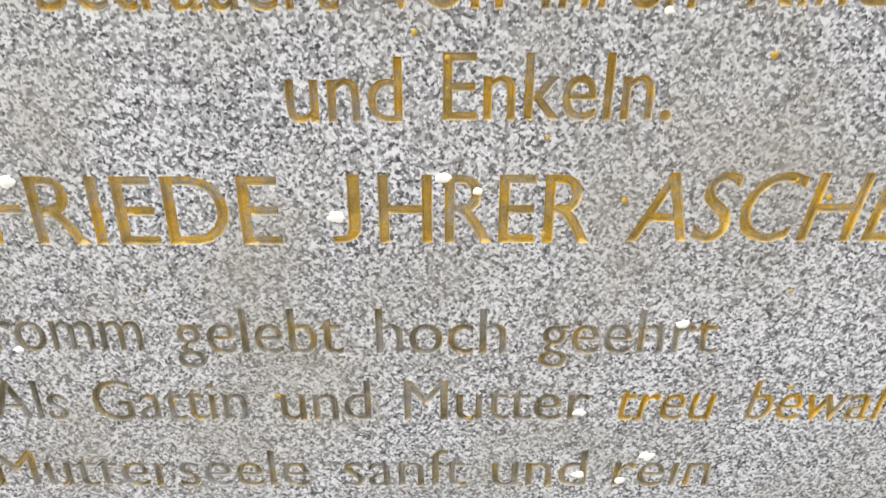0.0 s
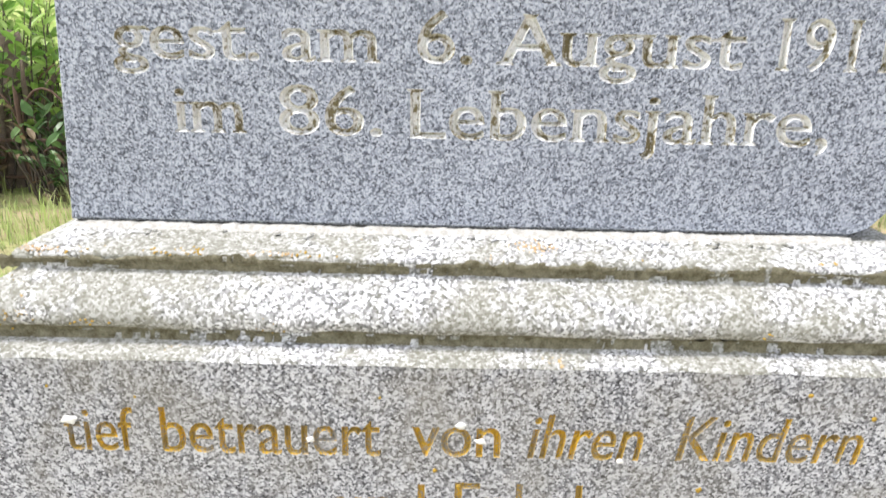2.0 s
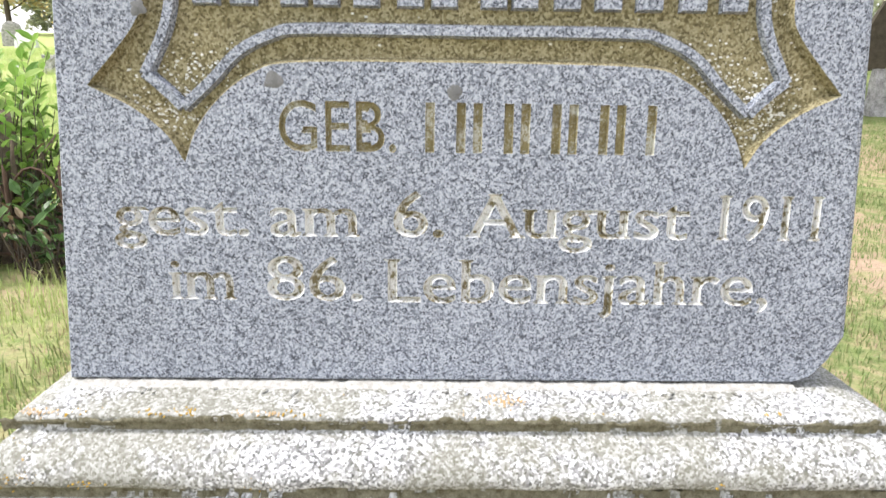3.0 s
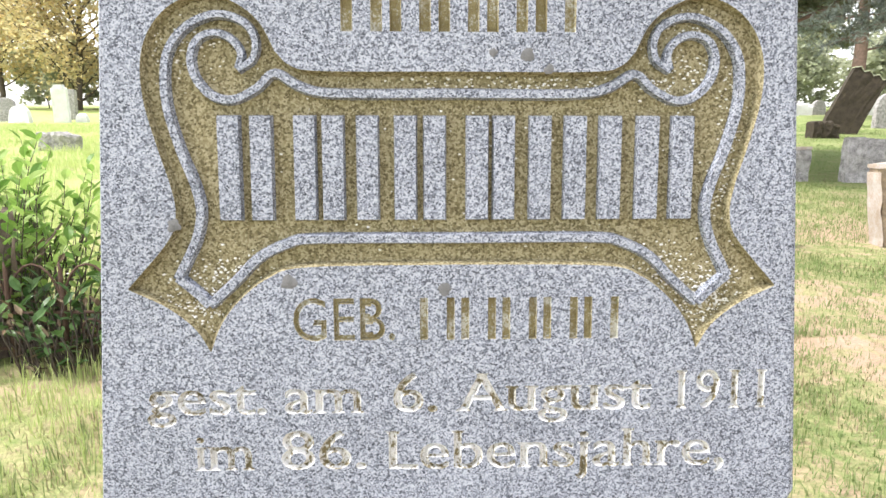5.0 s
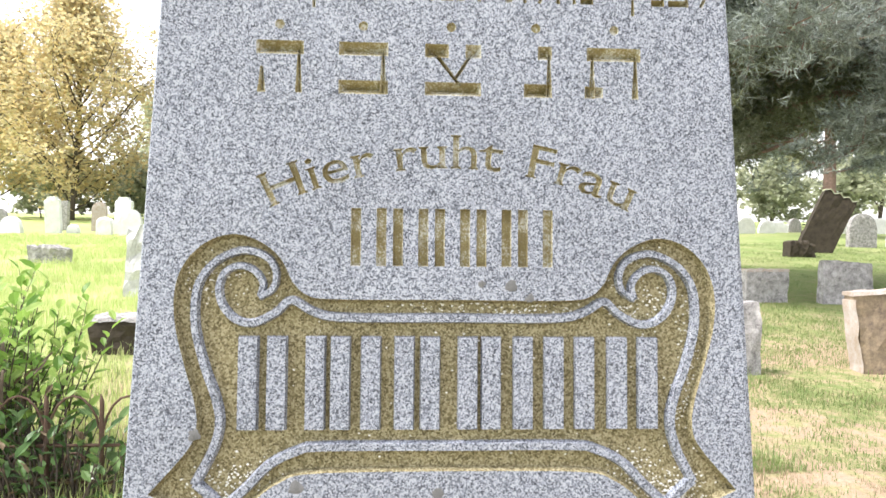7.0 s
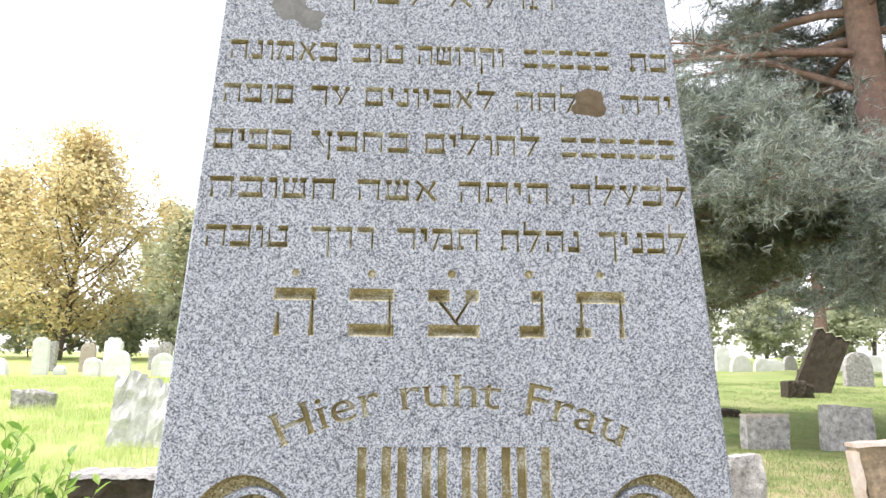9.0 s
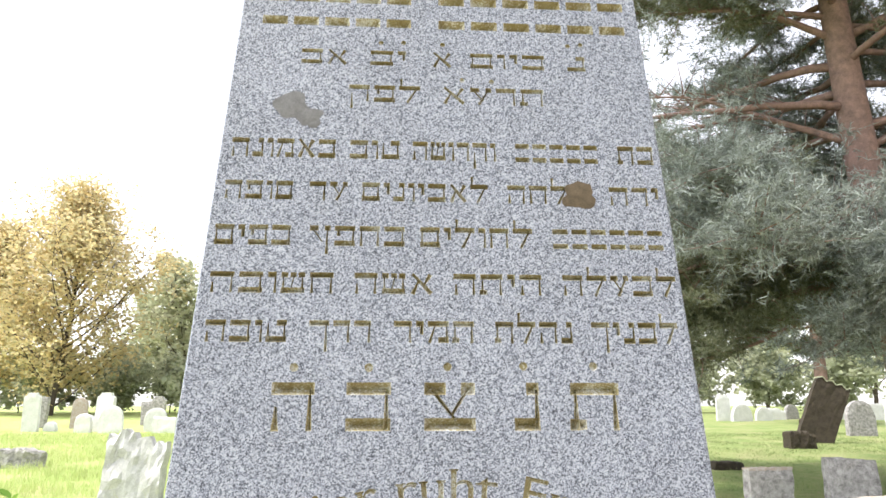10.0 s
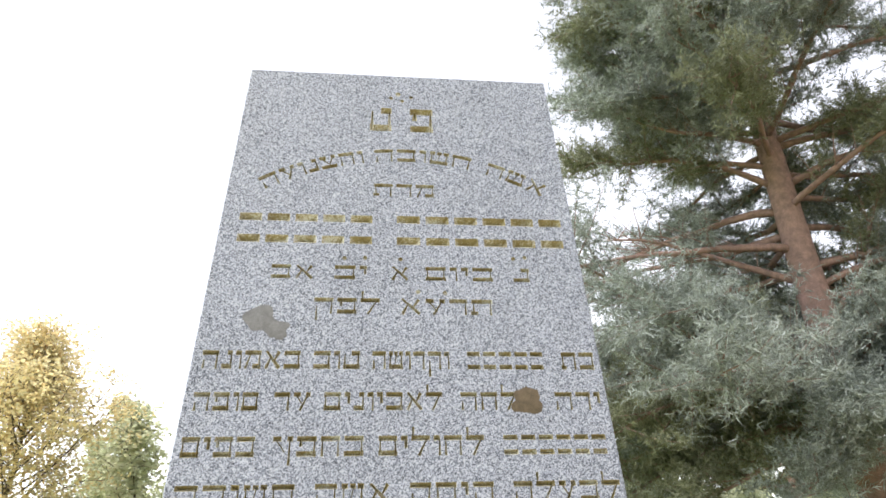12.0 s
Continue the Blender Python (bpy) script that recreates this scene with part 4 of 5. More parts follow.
sand = slab("sandstone_slab", on(3.6, 4.5), 0.78, 0.6, 0.16, M_SAND, "squat tan sandstone gravestone with flaking face", turn=-8, lean=(-4, -6), rough=0.03, seed=3, cap=M_SANDFACE)
ev_, ef_ = [], []
for j in range(9):
    z = 0.03 + 0.53 * j / 8
    for x, y in ((-0.402, -0.082), (-0.396 + 0.02 * noise.noise((z * 9, 0, 2)), -0.105), (-0.37, 0.07), (-0.405, 0.075)):
        ev_.append((x + 0.012 * noise.noise((z * 7, x, 5)), y, z))
for j in range(8):
    for i in range(4):
        a, b = 4 * j + i, 4 * j + (i + 1) % 4
        ef_.append((a, b, b + 4, a + 4))
ef_ += [(3, 2, 1, 0), (32, 33, 34, 35)]
piece("pale_edge", ev_, ef_, M_SANDFACE, sand, "whitish weathered edge")
slab("small_headstone", on(2.26, 4.5), 0.36, 0.5, 0.14, M_GREYSTONE, "low grey lichened headstone in dry grass", rough=0.03, seed=4, lean=(0, -2))
slab("low_headstone", on(4.38, 8.05), 0.56, 0.4, 0.14, M_GREYSTONE, "low grey stone block with pale cap", rough=0.02, seed=5, cap=M_SANDFACE, turn=6)
slab("low_headstone", on(5.3, 7.9), 0.58, 0.52, 0.16, M_GREYSTONE, "squat lichen-blackened headstone leaning back", rough=0.03, seed=6, lean=(-6, 4), turn=-6)
slab("round_headstone", on(13.7, 19.9), 0.86, 1.02, 0.18, M_GREYSTONE, "round-topped grey headstone under the pines", top="round", seed=7, rough=0.015)
slab("leaning_slab", on(10.6, 17.3), 0.85, 1.7, 0.2, M_BROWN, "tall dark brown gravestone leaning over with jagged mossy top", top="jagged", lean=(-6, 25), seed=8, turn=-12, cap=M_MOSS)
slab("stone_stump", on(9.25, 15.6), 0.62, 0.4, 0.3, M_BROWN, "dark broken gravestone stump in the grass", top="broken", seed=9, rough=0.05)
slab("low_headstone", on(5.55, 11.6), 0.5, 0.14, 0.3, M_BROWN, "flat dark stone sunk in the grass", top="broken", seed=10, rough=0.04)
slab("sunken_slab", on(-2.05, 5.15), 0.62, 0.26, 0.3, M_BROWN, "low grey stone slab sunk in tall grass", seed=11, rough=0.05, cap=M_GREYSTONE, turn=-4)
slab("broken_headstone", on(-3.05, 8.2), 0.66, 0.86, 0.2, M_PALEGREY, "rough grey headstone with broken top", top="broken", seed=12, rough=0.05, lean=(-3, 3))
slab("low_headstone", on(-6.4, 12.4), 0.66, 0.34, 0.25, M_GREYSTONE, "low grey stone in the bright grass", top="broken", seed=13, rough=0.05)
FAR = "pale headstones in the far rows"
for i, (x, y, w, h, top, mat) in enumerate([
    (-13.0, 23.0, 0.75, 0.55, "round", M_WHITE), (-11.85, 23.4, 0.48, 1.22, "shoulder", M_WHITE), (-12.9, 26.0, 0.55, 1.1, "flat", M_GREYSTONE), (-11.3, 23.6, 0.4, 0.3, "round", M_WHITE),
    (-11.2, 25.3, 0.5, 1.05, "round", M_SANDFACE), (-10.6, 24.6, 0.6, 0.5, "round", M_WHITE), (-9.65, 23.6, 0.58, 1.25, "shoulder", M_WHITE), (-9.0, 22.6, 0.7, 0.85, "round", M_WHITE),
    (-10.1, 23.2, 0.5, 0.6, "round", M_WHITE), (-8.9, 26.5, 0.5, 1.1, "shoulder", M_GREYSTONE), (-7.9, 23.4, 0.7, 0.75, "round", M_WHITE), (-7.3, 22.4, 0.7, 0.5, "flat", M_WHITE), (-9.6, 27.5, 0.45, 0.9, "flat", M_GREYSTONE),
    (-14.0, 24.0, 0.6, 0.8, "round", M_GREYSTONE), (-15.2, 24.5, 0.6, 1.0, "round", M_WHITE), (14.8, 31.0, 0.6, 1.15, "shoulder", M_WHITE), (15.4, 30.5, 1.0, 0.75, "round", M_WHITE), (16.7, 31.0, 0.8, 0.6, "round", M_WHITE),
    (17.8, 32.0, 0.9, 0.55, "broken", M_WHITE), (18.9, 32.5, 0.7, 0.7, "round", M_GREYSTONE), (20.9, 32.0, 0.9, 0.6, "round", M_WHITE), (22.4, 31.5, 0.8, 0.75, "flat", M_WHITE), (23.8, 31.0, 0.9, 0.6, "round", M_WHITE),
    (13.2, 33.0, 0.8, 0.6, "round", M_WHITE), (12.0, 34.0, 0.8, 0.7, "flat", M_WHITE), (15.4, 20.6, 0.7, 0.95, "flat", M_WHITE), (12.9, 21.0, 0.8, 0.5, "broken", M_BROWN),
]):
    lab = {M_WHITE: "white weathered headstone far off in the meadow", M_GREYSTONE: "grey weathered headstone far off in the meadow", M_SANDFACE: "buff headstone far off in the meadow", M_BROWN: "dark low headstone in the meadow"}[mat]
    slab("headstone", on(x, y), w, h, 0.18, mat, lab, FAR, top, turn=(i * 37) % 22 - 11, lean=((i * 13) % 7 - 3, (i * 17) % 7 - 3), seed=20 + i, rough=0.012)


# ---- trees ----
def limb(pile, rnd, start, direction, length, radius, bend, seg=6, steps=7):
    """Adds one tapered, wandering limb; returns its points."""
    p, d = Vector(start), Vector(direction).normalized()
    pts = [p.copy()]
    for _ in range(steps):
        d = (d + Vector((rnd.uniform(-1, 1), rnd.uniform(-1, 1), rnd.uniform(-1, 1))) * 0.16 + Vector(bend)).normalized()
        p = p + d * (length / steps)
        pts.append(p.copy())
    pile.add(*tube(pts, [radius * (1 - 0.85 * i / steps) for i in range(steps + 1)], seg))
    return pts


def leaf_quads(pile, rnd, centre, spread, count, size, flat=0.5):
    for _ in range(count):
        c = Vector(centre) + Vector((rnd.gauss(0, spread), rnd.gauss(0, spread), rnd.gauss(0, spread * 0.75)))
        a = Vector((rnd.gauss(0, 1), rnd.gauss(0, 1), rnd.gauss(0, flat))).normalized() * size * rnd.uniform(0.6, 1.25)
        b = a.cross(Vector((rnd.gauss(0, 1), rnd.gauss(0, 1), rnd.gauss(0, 1)))).normalized() * a.length * rnd.uniform(0.4, 0.7)
        pile.add([c - a, c + b - 0.15 * a, c + a, c - b - 0.1 * a], [(0, 1, 2, 3)])


def broadleaf(name, at, height, radius, material, label, seed, leaves=26, size=0.13, limbs=34, low=0.12, group="", category="tree"):
    ob = thing(name, at, label, category, group)
    rnd = random.Random(seed)
    wood, crown = Pile(), Pile()
    trunk = limb(wood, rnd, (0, 0, -0.2), (0.02, 0, 1), height * 0.93, height * 0.014, (0, 0, 0.2), 8, 10)
    for i in range(limbs):
        t = low + (1 - low) * (i + 0.5) / limbs
        z = t * height * 0.9
        q = trunk[min(int(z / (height * 0.093)), len(trunk) - 1)]
        w = i * 2.4 + rnd.uniform(-0.4, 0.4)
        reach = radius * (0.45 + 0.6 * math.sin(math.pi * min(1.0, 0.18 + 0.8 * t)) ** 0.8) * (1 - 0.86 * max(0, t - 0.32) / 0.68) * rnd.uniform(0.6, 1.15)
        pts = limb(wood, rnd, (q.x, q.y, z), (math.cos(w), math.sin(w), 0.7), reach, height * 0.0042, (0, 0, 0.05), 5, 6)
        for p in pts[2:]:
            for _ in range(3):
                tip = p + Vector((rnd.gauss(0, 1), rnd.gauss(0, 1), rnd.gauss(0, 0.7))) * 0.1 * radius
                wood.add(*tube([p, (p + tip) / 2 + Vector((0, 0, 0.05)), tip], [height * 0.0012, height * 0.0009, height * 0.0005], 4, False))
                leaf_quads(crown, rnd, tip, 0.07 * radius, leaves, size)
    piece("trunk", wood.v, wood.f, M_BARK, ob, "grey-brown trunk and limbs", smooth=True)
    piece("crown", crown.v, crown.f, material, ob)
    return ob


broadleaf("autumn_tree", on(-18.3, 38), 13.6, 6.4, M_YELLOW, "tall tree with thinning yellow-brown autumn foliage", 5, 40, 0.12, 50, 0.02)
broadleaf("autumn_tree", on(-23.5, 40), 11.5, 4.6, M_YELLOW, "tree with yellowing olive foliage", 6, 26, 0.14, 30, 0.1)
green = broadleaf("green_tree", on(-13.2, 46), 10.6, 4.2, M_HAZYCROWN, "dull green tree behind the far headstones, its colour paled for haze", 7, 13, 0.2, 28, 0.08, "trees along the far edge")
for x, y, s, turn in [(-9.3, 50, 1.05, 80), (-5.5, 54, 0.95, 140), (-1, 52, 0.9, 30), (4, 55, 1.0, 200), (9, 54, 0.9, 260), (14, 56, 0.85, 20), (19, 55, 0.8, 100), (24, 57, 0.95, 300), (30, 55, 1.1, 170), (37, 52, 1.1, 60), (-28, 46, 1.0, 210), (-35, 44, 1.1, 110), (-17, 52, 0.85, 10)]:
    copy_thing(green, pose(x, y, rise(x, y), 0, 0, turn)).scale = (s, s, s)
hedge = broadleaf("hedge_bush", on(-14.0, 44), 3.2, 2.4, M_HAZYSHRUB, "green shrub at the meadow's edge, its colour paled for haze", 9, 16, 0.14, 22, 0.02, "shrubs along the far edge", "shrub")
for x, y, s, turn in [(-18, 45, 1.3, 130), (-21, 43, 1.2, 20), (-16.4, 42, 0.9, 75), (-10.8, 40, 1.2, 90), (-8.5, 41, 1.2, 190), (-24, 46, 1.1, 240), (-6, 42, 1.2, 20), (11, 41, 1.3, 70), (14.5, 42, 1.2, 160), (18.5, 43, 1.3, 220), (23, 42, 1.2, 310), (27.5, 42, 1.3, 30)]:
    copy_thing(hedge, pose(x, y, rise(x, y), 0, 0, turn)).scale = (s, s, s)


def needles(tips, ways, count, length, seed, width=0.0055):
    """Tufts: needles that stand out from twig ends, as verts and faces."""
    rng = np.random.default_rng(seed)
    p = np.repeat(np.array(tips), count, 0)
    d = np.repeat(np.array(ways), count, 0)
    n_ = len(p)
    a = d * rng.uniform(0.1, 1.0, (n_, 1)) + rng.normal(0, 0.55, (n_, 3))
    a /= np.linalg.norm(a, axis=1, keepdims=True)
    w = np.cross(a, rng.normal(0, 1, (n_, 3)))
    w *= width / np.linalg.norm(w, axis=1, keepdims=True)
    p = p - d * rng.uniform(0, 0.16, (n_, 1))
    v = np.stack([p - w, p + w, p + a * length * rng.uniform(0.7, 1.15, (n_, 1))], 1).reshape(-1, 3)
    return v, np.arange(3 * n_).reshape(-1, 3)


def pine(name, at, spine, limbs, label, seed, tuft=16, length=0.12, per=7, width=0.0055, girth=0.27, puff=0.3):
    """A pine: trunk, reddish crooked limbs, twigs that end in tufts of needles. A limb: height, azimuth, reach, rise, fullness."""
    ob = thing(name, at, label, "tree")
    rnd = random.Random(seed)
    wood, leaves = Pile(), [([], []), ([], [])]
    pts = [Vector(p) for p in spine]
    top = pts[-1].z
    fine = [Vector(p) for p in smooth_path3(pts, 5)]
    wood.add(*tube(fine, [girth * (1 - 0.88 * max(0.0, p.z) / top) + 0.015 for p in fine], 12))
    for z, azimuth, reach, upward, full in limbs:
        q = min(fine, key=lambda p: abs(p.z - z))
        w = radians(azimuth)
        ps = limb(wood, rnd, (q.x, q.y, z), (math.cos(w), math.sin(w), upward), reach, 0.02 + 0.013 * reach, (0, 0, -0.012), 6, 9)
        fresh = 0 if rnd.random() < 0.66 else 1
        for i, p in enumerate(ps[2:], 2):
            for _ in range(3 if i < 5 else 4):
                d = (ps[i] - ps[i - 1]).normalized() + Vector((rnd.gauss(0, 0.7), rnd.gauss(0, 0.7), rnd.gauss(0.15, 0.45)))
                sub = limb(wood, rnd, p, d, reach * rnd.uniform(0.16, 0.3), 0.012, (0, 0, 0.05), 4, 4)
                if rnd.random() > full * (0.55 + 0.06 * i):
                    continue
                tips, ways = leaves[fresh]
                for sp in sub[1:]:
                    for _ in range(per):
                        e = Vector((rnd.gauss(0, 1), rnd.gauss(0, 1), rnd.gauss(0.25, 0.7))).normalized()
                        tips.append(tuple(sp + e * rnd.uniform(0.05, puff)))
                        ways.append(tuple(e))
    piece("trunk", wood.v, wood.f, M_PINEBARK, ob, "reddish trunk and crooked limbs", smooth=True)
    for (tips, ways), material, say in zip(leaves, (M_NEEDLE, M_OLDNEEDLE), ("blue-green needle foliage with gaps", "older olive-green needle foliage")):
        piece("crown", *needles(tips, ways, tuft, length, seed, width), material, ob, say)
    return ob


def smooth_path3(ctrl, step):
    return [tuple(p) for p in smooth_path([tuple(c) for c in ctrl], step)]


rl = random.Random(31)
BOUGHS = [(4.9, 150, 3.5, 0.42, 0.2), (4.0, 158, 3.1, 0.3, 0.3), (5.8, 128, 4.0, 0.1, 0.2), (5.5, 172, 4.3, 0.05, 0.2), (6.2, 145, 4.4, 0.15, 0.25), (6.6, 168, 3.5, 0.5, 0.6), (4.8, -25, 3.2, 0.7, 0.5), (4.2, -10, 3.0, 0.9, 0.6), (5.1, 118, 3.8, 0.15, 0.6)]
for i in range(24):
    BOUGHS.append((2.5 + 1.5 * i / 23, 105 + (i * 47) % 110, rl.uniform(3.2, 4.6), rl.uniform(-0.06, 0.08), 1.0))
for i in range(20):
    BOUGHS.append((3.0 + 4.6 * i / 19, -25 + (i * 53) % 118, rl.uniform(3.0, 4.2), rl.uniform(-0.05, 0.2), 1.0))
for i in range(11):
    BOUGHS.append((2.5 + 0.8 * i / 10, 235 + (i * 37) % 70, rl.uniform(2.2, 3.2), rl.uniform(-0.02, 0.08), 1.0))
for i in range(66):
    z = 6.9 + 8.6 * i / 65
    way = 95 + (i * 67) % 175
    BOUGHS.append((z, way, (3.9 - 0.1 * max(0.0, z - 8.0)) * (0.82 if way < 190 else 1.0) * rl.uniform(0.7, 1.0), rl.uniform(0.0, 0.3), 1.0))
for i in range(22):
    z = 6.2 + 9.0 * i / 21
    BOUGHS.append((z, -85 + (i * 67) % 170, 3.9 * rl.uniform(0.75, 1.05), rl.uniform(0, 0.3), 0.9))
pine("pine_tree", (6.85, 8.97, rise(6.85, 8.97)), [(0.3, 0, -0.2), (0.18, 0, 1.9), (-0.02, 0, 4.4), (-0.13, 0.02, 6.9), (-0.27, 0, 10.6), (-0.4, 0, 17.0)], BOUGHS, "large pine with reddish trunk and dense blue-green needles", 11, 10, 0.1, 13, 0.0065, 0.29, 0.36)
BOUGHS_FAR = [(2.6 + 8.4 * i / 25, i * 137.5, (3.4 - 0.22 * max(0, i / 25 * 8.4 - 3)) * rl.uniform(0.75, 1.0), rl.uniform(-0.1, 0.25), 1.0) for i in range(26)]
far_pine = pine("pine_tree", (17.2, 27.2, rise(17.2, 27.2)), [(0, 0, -0.2), (0.05, 0, 3.0), (0.0, 0.1, 6.0), (0.1, 0, 11.2)], BOUGHS_FAR, "pine with grey-green needles at the meadow's edge", 12, 10, 0.2, 4, 0.012)
copy_thing(far_pine, pose(22.0, 27.0, rise(22, 27), 0, 0, 140)).scale = (1.0, 1.0, 1.0)


# ---- the bush, ivy and the iron fence beside the gravestone ----
def leaf(pile, rnd, at, d, size, wide=0.23):
    """A pointed leaf with a folded midrib."""
    d = Vector(d).normalized()
    s = d.cross(Vector((rnd.gauss(0, 0.35), rnd.gauss(0, 0.35), 1))).normalized() * size * wide
    up_ = s.cross(d).normalized() * size * 0.12
    at = Vector(at)
    rim = [(0.22, 0.7), (0.48, 1.0), (0.76, 0.66)]
    tip = at + d * size - up_ * 1.2
    mids = [at + d * size * f - up_ * 0.5 * f for f, _ in rim]
    left = [at + d * size * f + s * w + up_ * (1 - f) for f, w in rim]
    right = [at + d * size * f - s * w + up_ * (1 - f) for f, w in rim]
    pile.add([at, tip] + mids + left + right, [(0, 5, 2), (0, 2, 8), (5, 6, 3, 2), (2, 3, 9, 8), (6, 7, 4, 3), (3, 4, 10, 9), (7, 1, 4), (4, 1, 10)])


def bush(name, at, rx, ry, height, shoots, size, material, label, seed, lean=0.25, gap=0.035, low=0.38):
    ob = thing(name, at, label, "bush")
    rnd = random.Random(seed)
    wood, green_ = Pile(), Pile()
    for _ in range(shoots):
        w, r = rnd.uniform(0, 6.283), math.sqrt(rnd.random())
        x, y = rx * r * math.cos(w), ry * r * math.sin(w)
        h = height * (1 - 0.45 * r * r) * rnd.uniform(0.6, 1.0)
        pts = limb(wood, rnd, (x * 0.7, y * 0.7, -0.03), (x * lean / rx, y * lean / ry, 1), h, 0.006, (0, 0, 0.06), 5, 8)
        n_ = int(h * (1 - low) / gap)
        for j in range(n_):
            t = low + (1 - low) * j / max(1, n_ - 1)
            f = t * 8
            i = min(int(f), 7)
            p = pts[i].lerp(pts[i + 1], f - i)
            a = j * 2.4 + rnd.uniform(-0.5, 0.5)
            up_ = 0.25 + 0.9 * t * t
            leaf(green_, rnd, p, (math.cos(a), math.sin(a), up_ + rnd.gauss(0, 0.25)), size * rnd.uniform(0.65, 1.15))
    piece("branchwork", wood.v, wood.f, M_BARK, ob, "thin brown stems", smooth=True)
    piece("foliage", green_.v, green_.f, material, ob)
    return ob


bush("leafy_bush", on(-1.8, 2.75), 0.5, 0.4, 1.0, 130, 0.074, M_BUSH, "bright green leafy bush beside an iron grave fence", 3, low=0.44)
bush("leafy_bush", on(-2.6, 3.0), 0.5, 0.45, 0.9, 80, 0.075, M_BUSH, "bright green leafy bush in the meadow", 4)
bush("ivy_clump", on(-1.3, 2.4), 0.3, 0.16, 0.42, 64, 0.07, M_IVY, "dark ivy clump over dead stems", 5, 0.5, 0.04)
bush("ivy_clump", on(-1.85, 2.45), 0.4, 0.25, 0.52, 64, 0.075, M_IVY, "dark ivy climbing an old stump", 6, 0.4, 0.045)
bush("withered_shrub", on(-1.55, 2.42), 0.42, 0.22, 0.5, 55, 0.05, M_DEAD, "withered brown shrub with dry leaves", 7, 0.5, 0.06)
st = thing("tree_stump", on(-1.72, 2.6), "old brown tree stump wrapped in ivy", "stump")
piece("stump", *tube([(0, 0, -0.1), (0.01, 0, 0.1), (0.0, 0.01, 0.34), (0.02, 0, 0.56)], [0.19, 0.14, 0.12, 0.09], 14), M_STUMP, st, smooth=True)
for i in range(9):
    w = 0.7 * i
    piece("dead_stem", *tube([(0.16 * math.cos(w), 0.16 * math.sin(w), -0.05), (0.15 * math.cos(w + 0.3), 0.15 * math.sin(w + 0.3), 0.25), (0.2 * math.cos(w + 0.1), 0.2 * math.sin(w + 0.1), 0.38), (0.28 * math.cos(w), 0.28 * math.sin(w), 0.48)], [0.016, 0.014, 0.01, 0.004], 7), M_STUMP, st, smooth=True)

fence = thing("iron_fence", on(-1.2, 2.42), "low rusty wrought-iron grave fence with scrolls", "fence")
for i in range(7):
    x = -0.55 + 0.2 * i
    piece("post", *tube([(x, 0, -0.1), (x, 0, 0.24), (x + 0.004, 0, 0.37), (x, 0, 0.4)], [0.009, 0.009, 0.008, 0.002], 7), M_RUST, fence, smooth=True)
    arch = [(x + 0.1 - 0.1 * math.cos(math.pi * t / 10), 0.004, 0.2 + 0.19 * math.sin(math.pi * t / 10)) for t in range(11)]
    piece("arch", *tube(arch, [0.0045] * 11, 6), M_RUST, fence, smooth=True)
    coil = [(x + 0.1 + (0.045 - 0.0022 * t) * math.cos(0.6 * t), -0.004, 0.14 + (0.045 - 0.0022 * t) * math.sin(0.6 * t)) for t in range(17)]
    piece("scroll", *tube(coil, [0.005] * 17, 6), M_RUST, fence, smooth=True)
for z in (0.06, 0.2):
    piece("rail", *tube([(-0.6, 0.008, z), (0.2, 0.008, z + 0.004), (0.85, 0.008, z)], [0.007] * 3, 6), M_RUST, fence, smooth=True)


# ---- the far building ----
house = thing("building", on(21.0, 62), "far pale plastered building with a brown roof", "building")
bm = bmesh.new()
bmesh.ops.create_cube(bm, size=1, matrix=Matrix.LocRotScale((0, 0, 1.4), None, (9, 6, 2.9)))
part("wall", bm, M_WALL, house)
piece("roof", [(-4.9, -3.4, 2.8), (4.9, -3.4, 2.8), (4.9, 3.4, 2.8), (-4.9, 3.4, 2.8), (-4.9, 0, 4.8), (4.9, 0, 4.8)], [(0, 1, 5, 4), (2, 3, 4, 5), (0, 4, 3), (1, 2, 5), (0, 3, 2, 1)], M_ROOF, house)
for x in (-3, 0, 3):
    bm = bmesh.new()
    bmesh.ops.create_cube(bm, size=1, matrix=Matrix.LocRotScale((x, -3.02, 1.5), None, (0.9, 0.08, 1.2)))
    part("window", bm, M_BROWN, house)


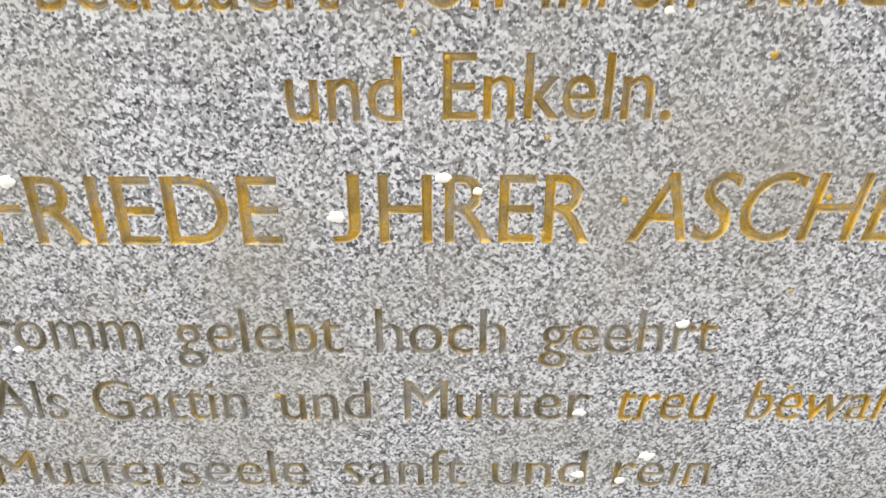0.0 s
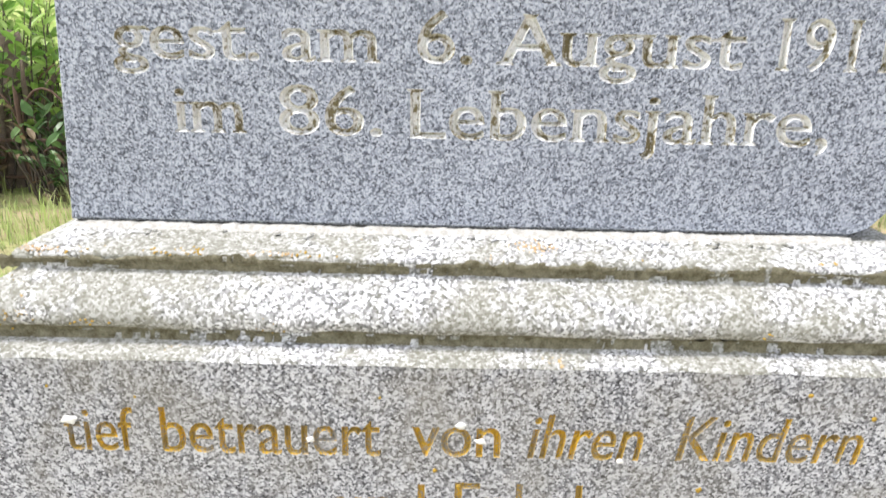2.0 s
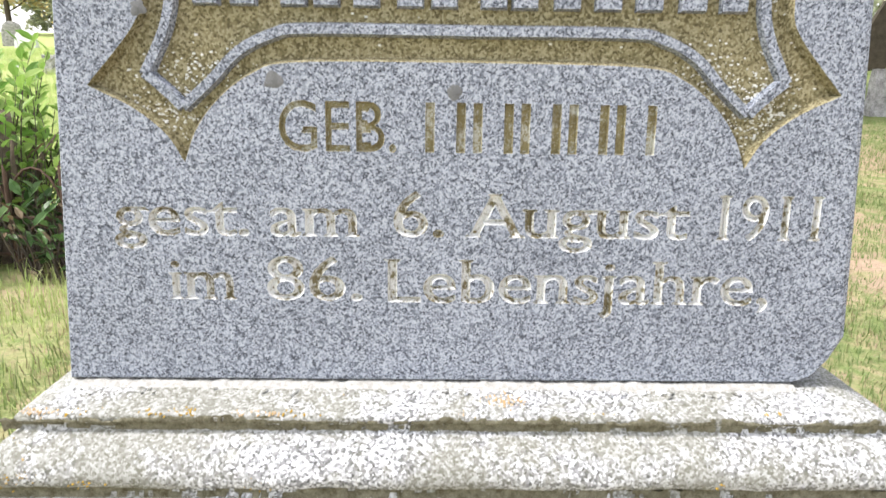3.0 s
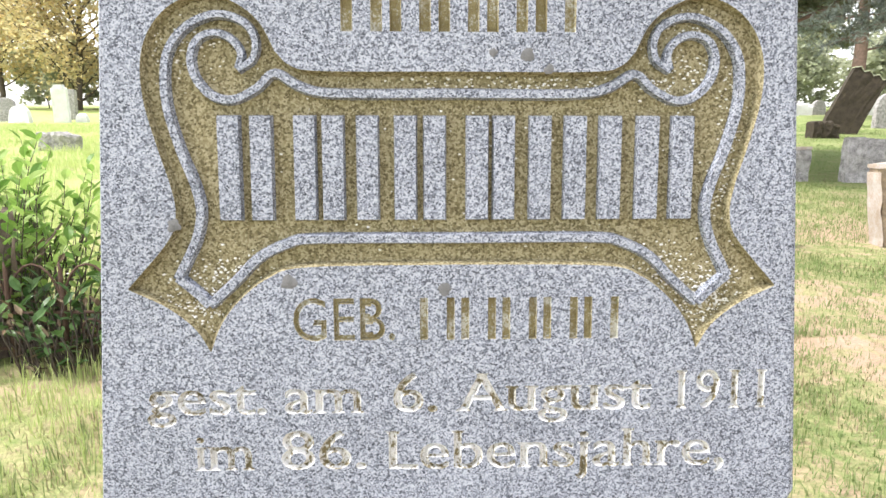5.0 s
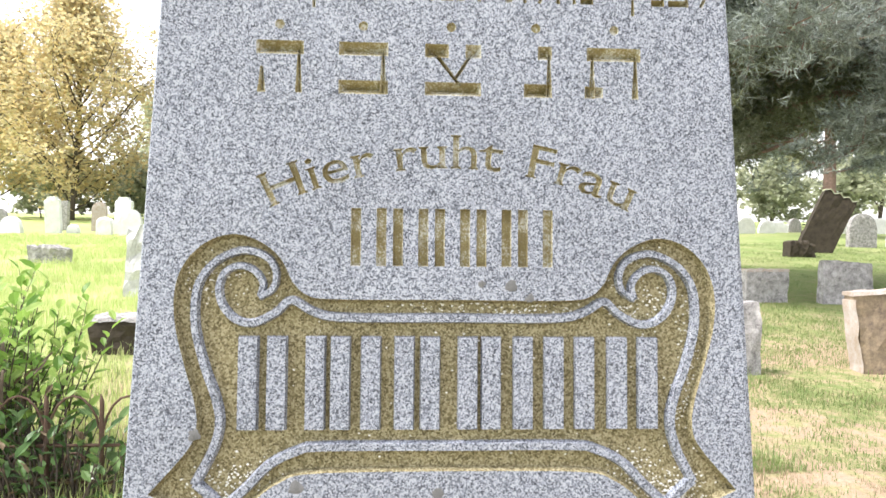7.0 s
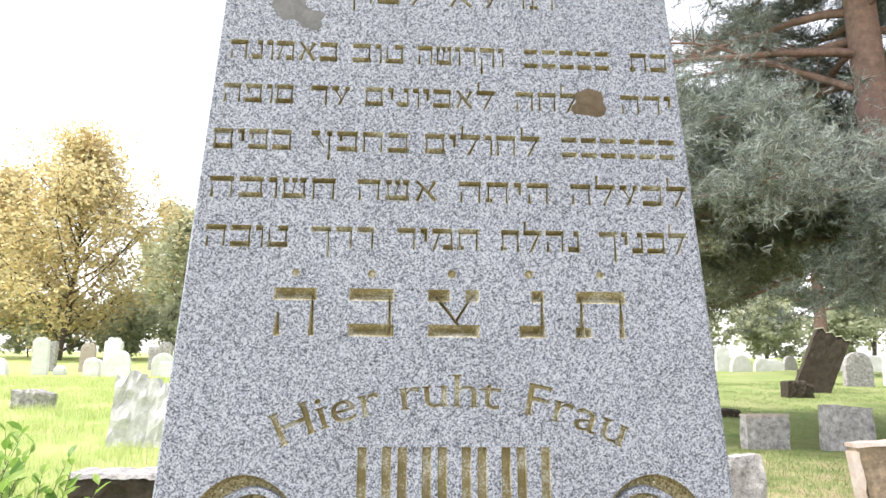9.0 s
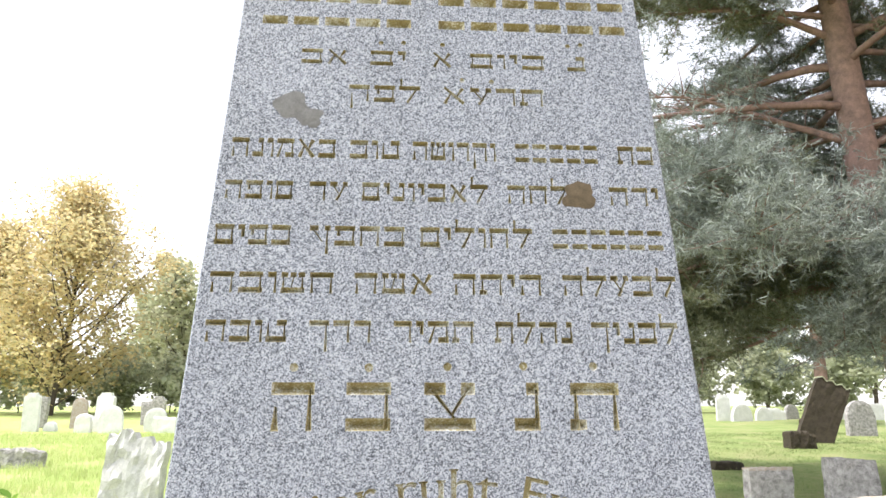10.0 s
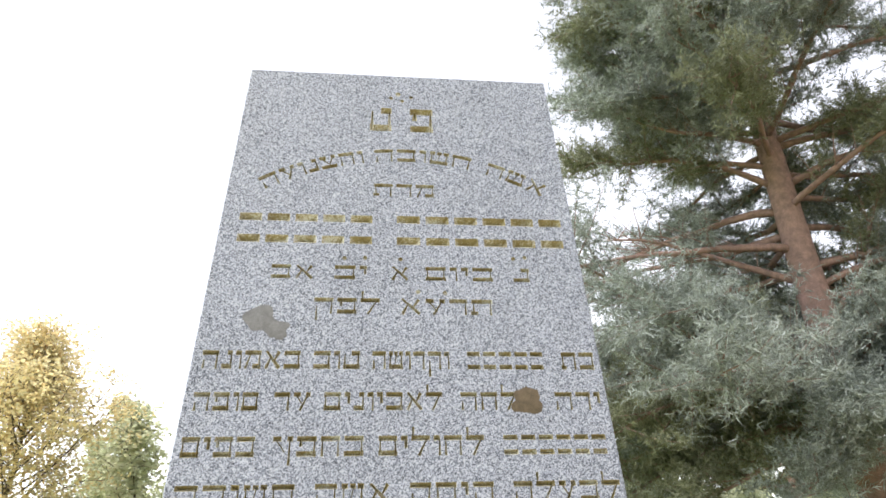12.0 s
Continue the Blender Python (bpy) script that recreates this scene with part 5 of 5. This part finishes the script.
# ---- grass ----
def blades(name, material, label, seed, count, area, tall, lean=0.5, width=0.0016):
    """Loose grass over an area (x0, x1, y0, y1), denser near, each blade bent; it grows in tufts with bare spots between."""
    rng = np.random.default_rng(seed)
    x0, x1, y0, y1 = area
    n_ = count * 3
    y = y0 + (y1 - y0) * rng.random(n_) ** 1.7
    s = (0.55 + 0.45 * (y - y0) / (y1 - y0)) * rng.random(n_)
    x = x0 + (x1 - x0) * s if x0 >= 0 else x1 + (x0 - x1) * s
    tuft = np.array([noise.noise((a * 0.9, b * 0.9, seed * 3.1)) + 0.8 * noise.noise((a * 4.5, b * 4.5, seed * 1.7)) for a, b in zip(x, y)])
    keep = (rng.random(n_) < 0.5 + tuft) & ~((np.abs(x - CX) < 0.37) & (y > 0.3) & (y < 0.86))
    x, y, tuft = x[keep][:count], y[keep][:count], tuft[keep][:count]
    n_ = len(x)
    z = np.array([rise(a, b) for a, b in zip(x, y)]) - 0.008
    h = rng.uniform(*tall, n_) * (1 + 0.6 * np.clip(tuft, -0.5, 1))
    w = rng.uniform(0, 6.283, n_)
    d = np.stack([np.cos(w), np.sin(w), np.zeros(n_)], 1)
    side = np.stack([-d[:, 1], d[:, 0], d[:, 2]], 1) * (width * (1 + 0.12 * y) * rng.uniform(0.6, 1.3, n_))[:, None]
    p = np.stack([x, y, z], 1)
    up_ = np.array([0.0, 0.0, 1.0])
    b = (lean * rng.random(n_))[:, None]
    h = h[:, None]
    mid = p + up_ * h * (0.55 - 0.12 * b) + d * h * 0.25 * b
    tip = p + up_ * h * (1 - 0.45 * b) + d * h * 0.85 * b
    v = np.stack([p - side, p + side, mid + side * 0.7, mid - side * 0.7, tip], 1).reshape(-1, 3)
    f = [q for i in range(0, 5 * n_, 5) for q in ((i, i + 1, i + 2, i + 3), (i + 3, i + 2, i + 4))]
    tagged(piece(name, v, f, material), label, "grass", kind="stuff")


# brighter blades on the left for sun, darker on the right for pine shade
blades("meadow_grass", M_SUNMEADOW, "tall green meadow grass, sunlight put into its colour", 1, 120000, (-14, 0.1, 0.95, 22), (0.05, 0.17), 0.8)
blades("meadow_grass", M_GRASS, "green grass between the graves, pine shade put into its colour", 2, 110000, (0.0, 17, 2.6, 22), (0.02, 0.07), 1.3)
blades("dry_grass", M_STRAW, "short dry straw-coloured grass", 3, 60000, (0.0, 9, 0.4, 9), (0.012, 0.045), 1.6)
blades("short_grass", M_GRASS, "short green grass in tufts between dry patches", 7, 90000, (0.0, 7, 0.4, 8), (0.012, 0.05), 1.4)
blades("dry_grass", M_STRAW, "dry grass beside the gravestone", 4, 26000, (-5, 0.0, 0.4, 5), (0.02, 0.07), 1.2)
blades("short_grass", M_GRASS, "green grass at the foot of the bush", 8, 18000, (-5, 0.0, 0.4, 5), (0.02, 0.08), 1.2)
blades("short_grass", M_STRAW, "short trodden grass round the gravestone", 5, 22000, (0.0, 4.5, -2.6, 3.2), (0.02, 0.06), 1.2)
blades("short_grass", M_SUNMEADOW, "short trodden grass round the gravestone", 6, 22000, (-4.5, 0.0, -2.6, 3.2), (0.02, 0.06), 1.2)
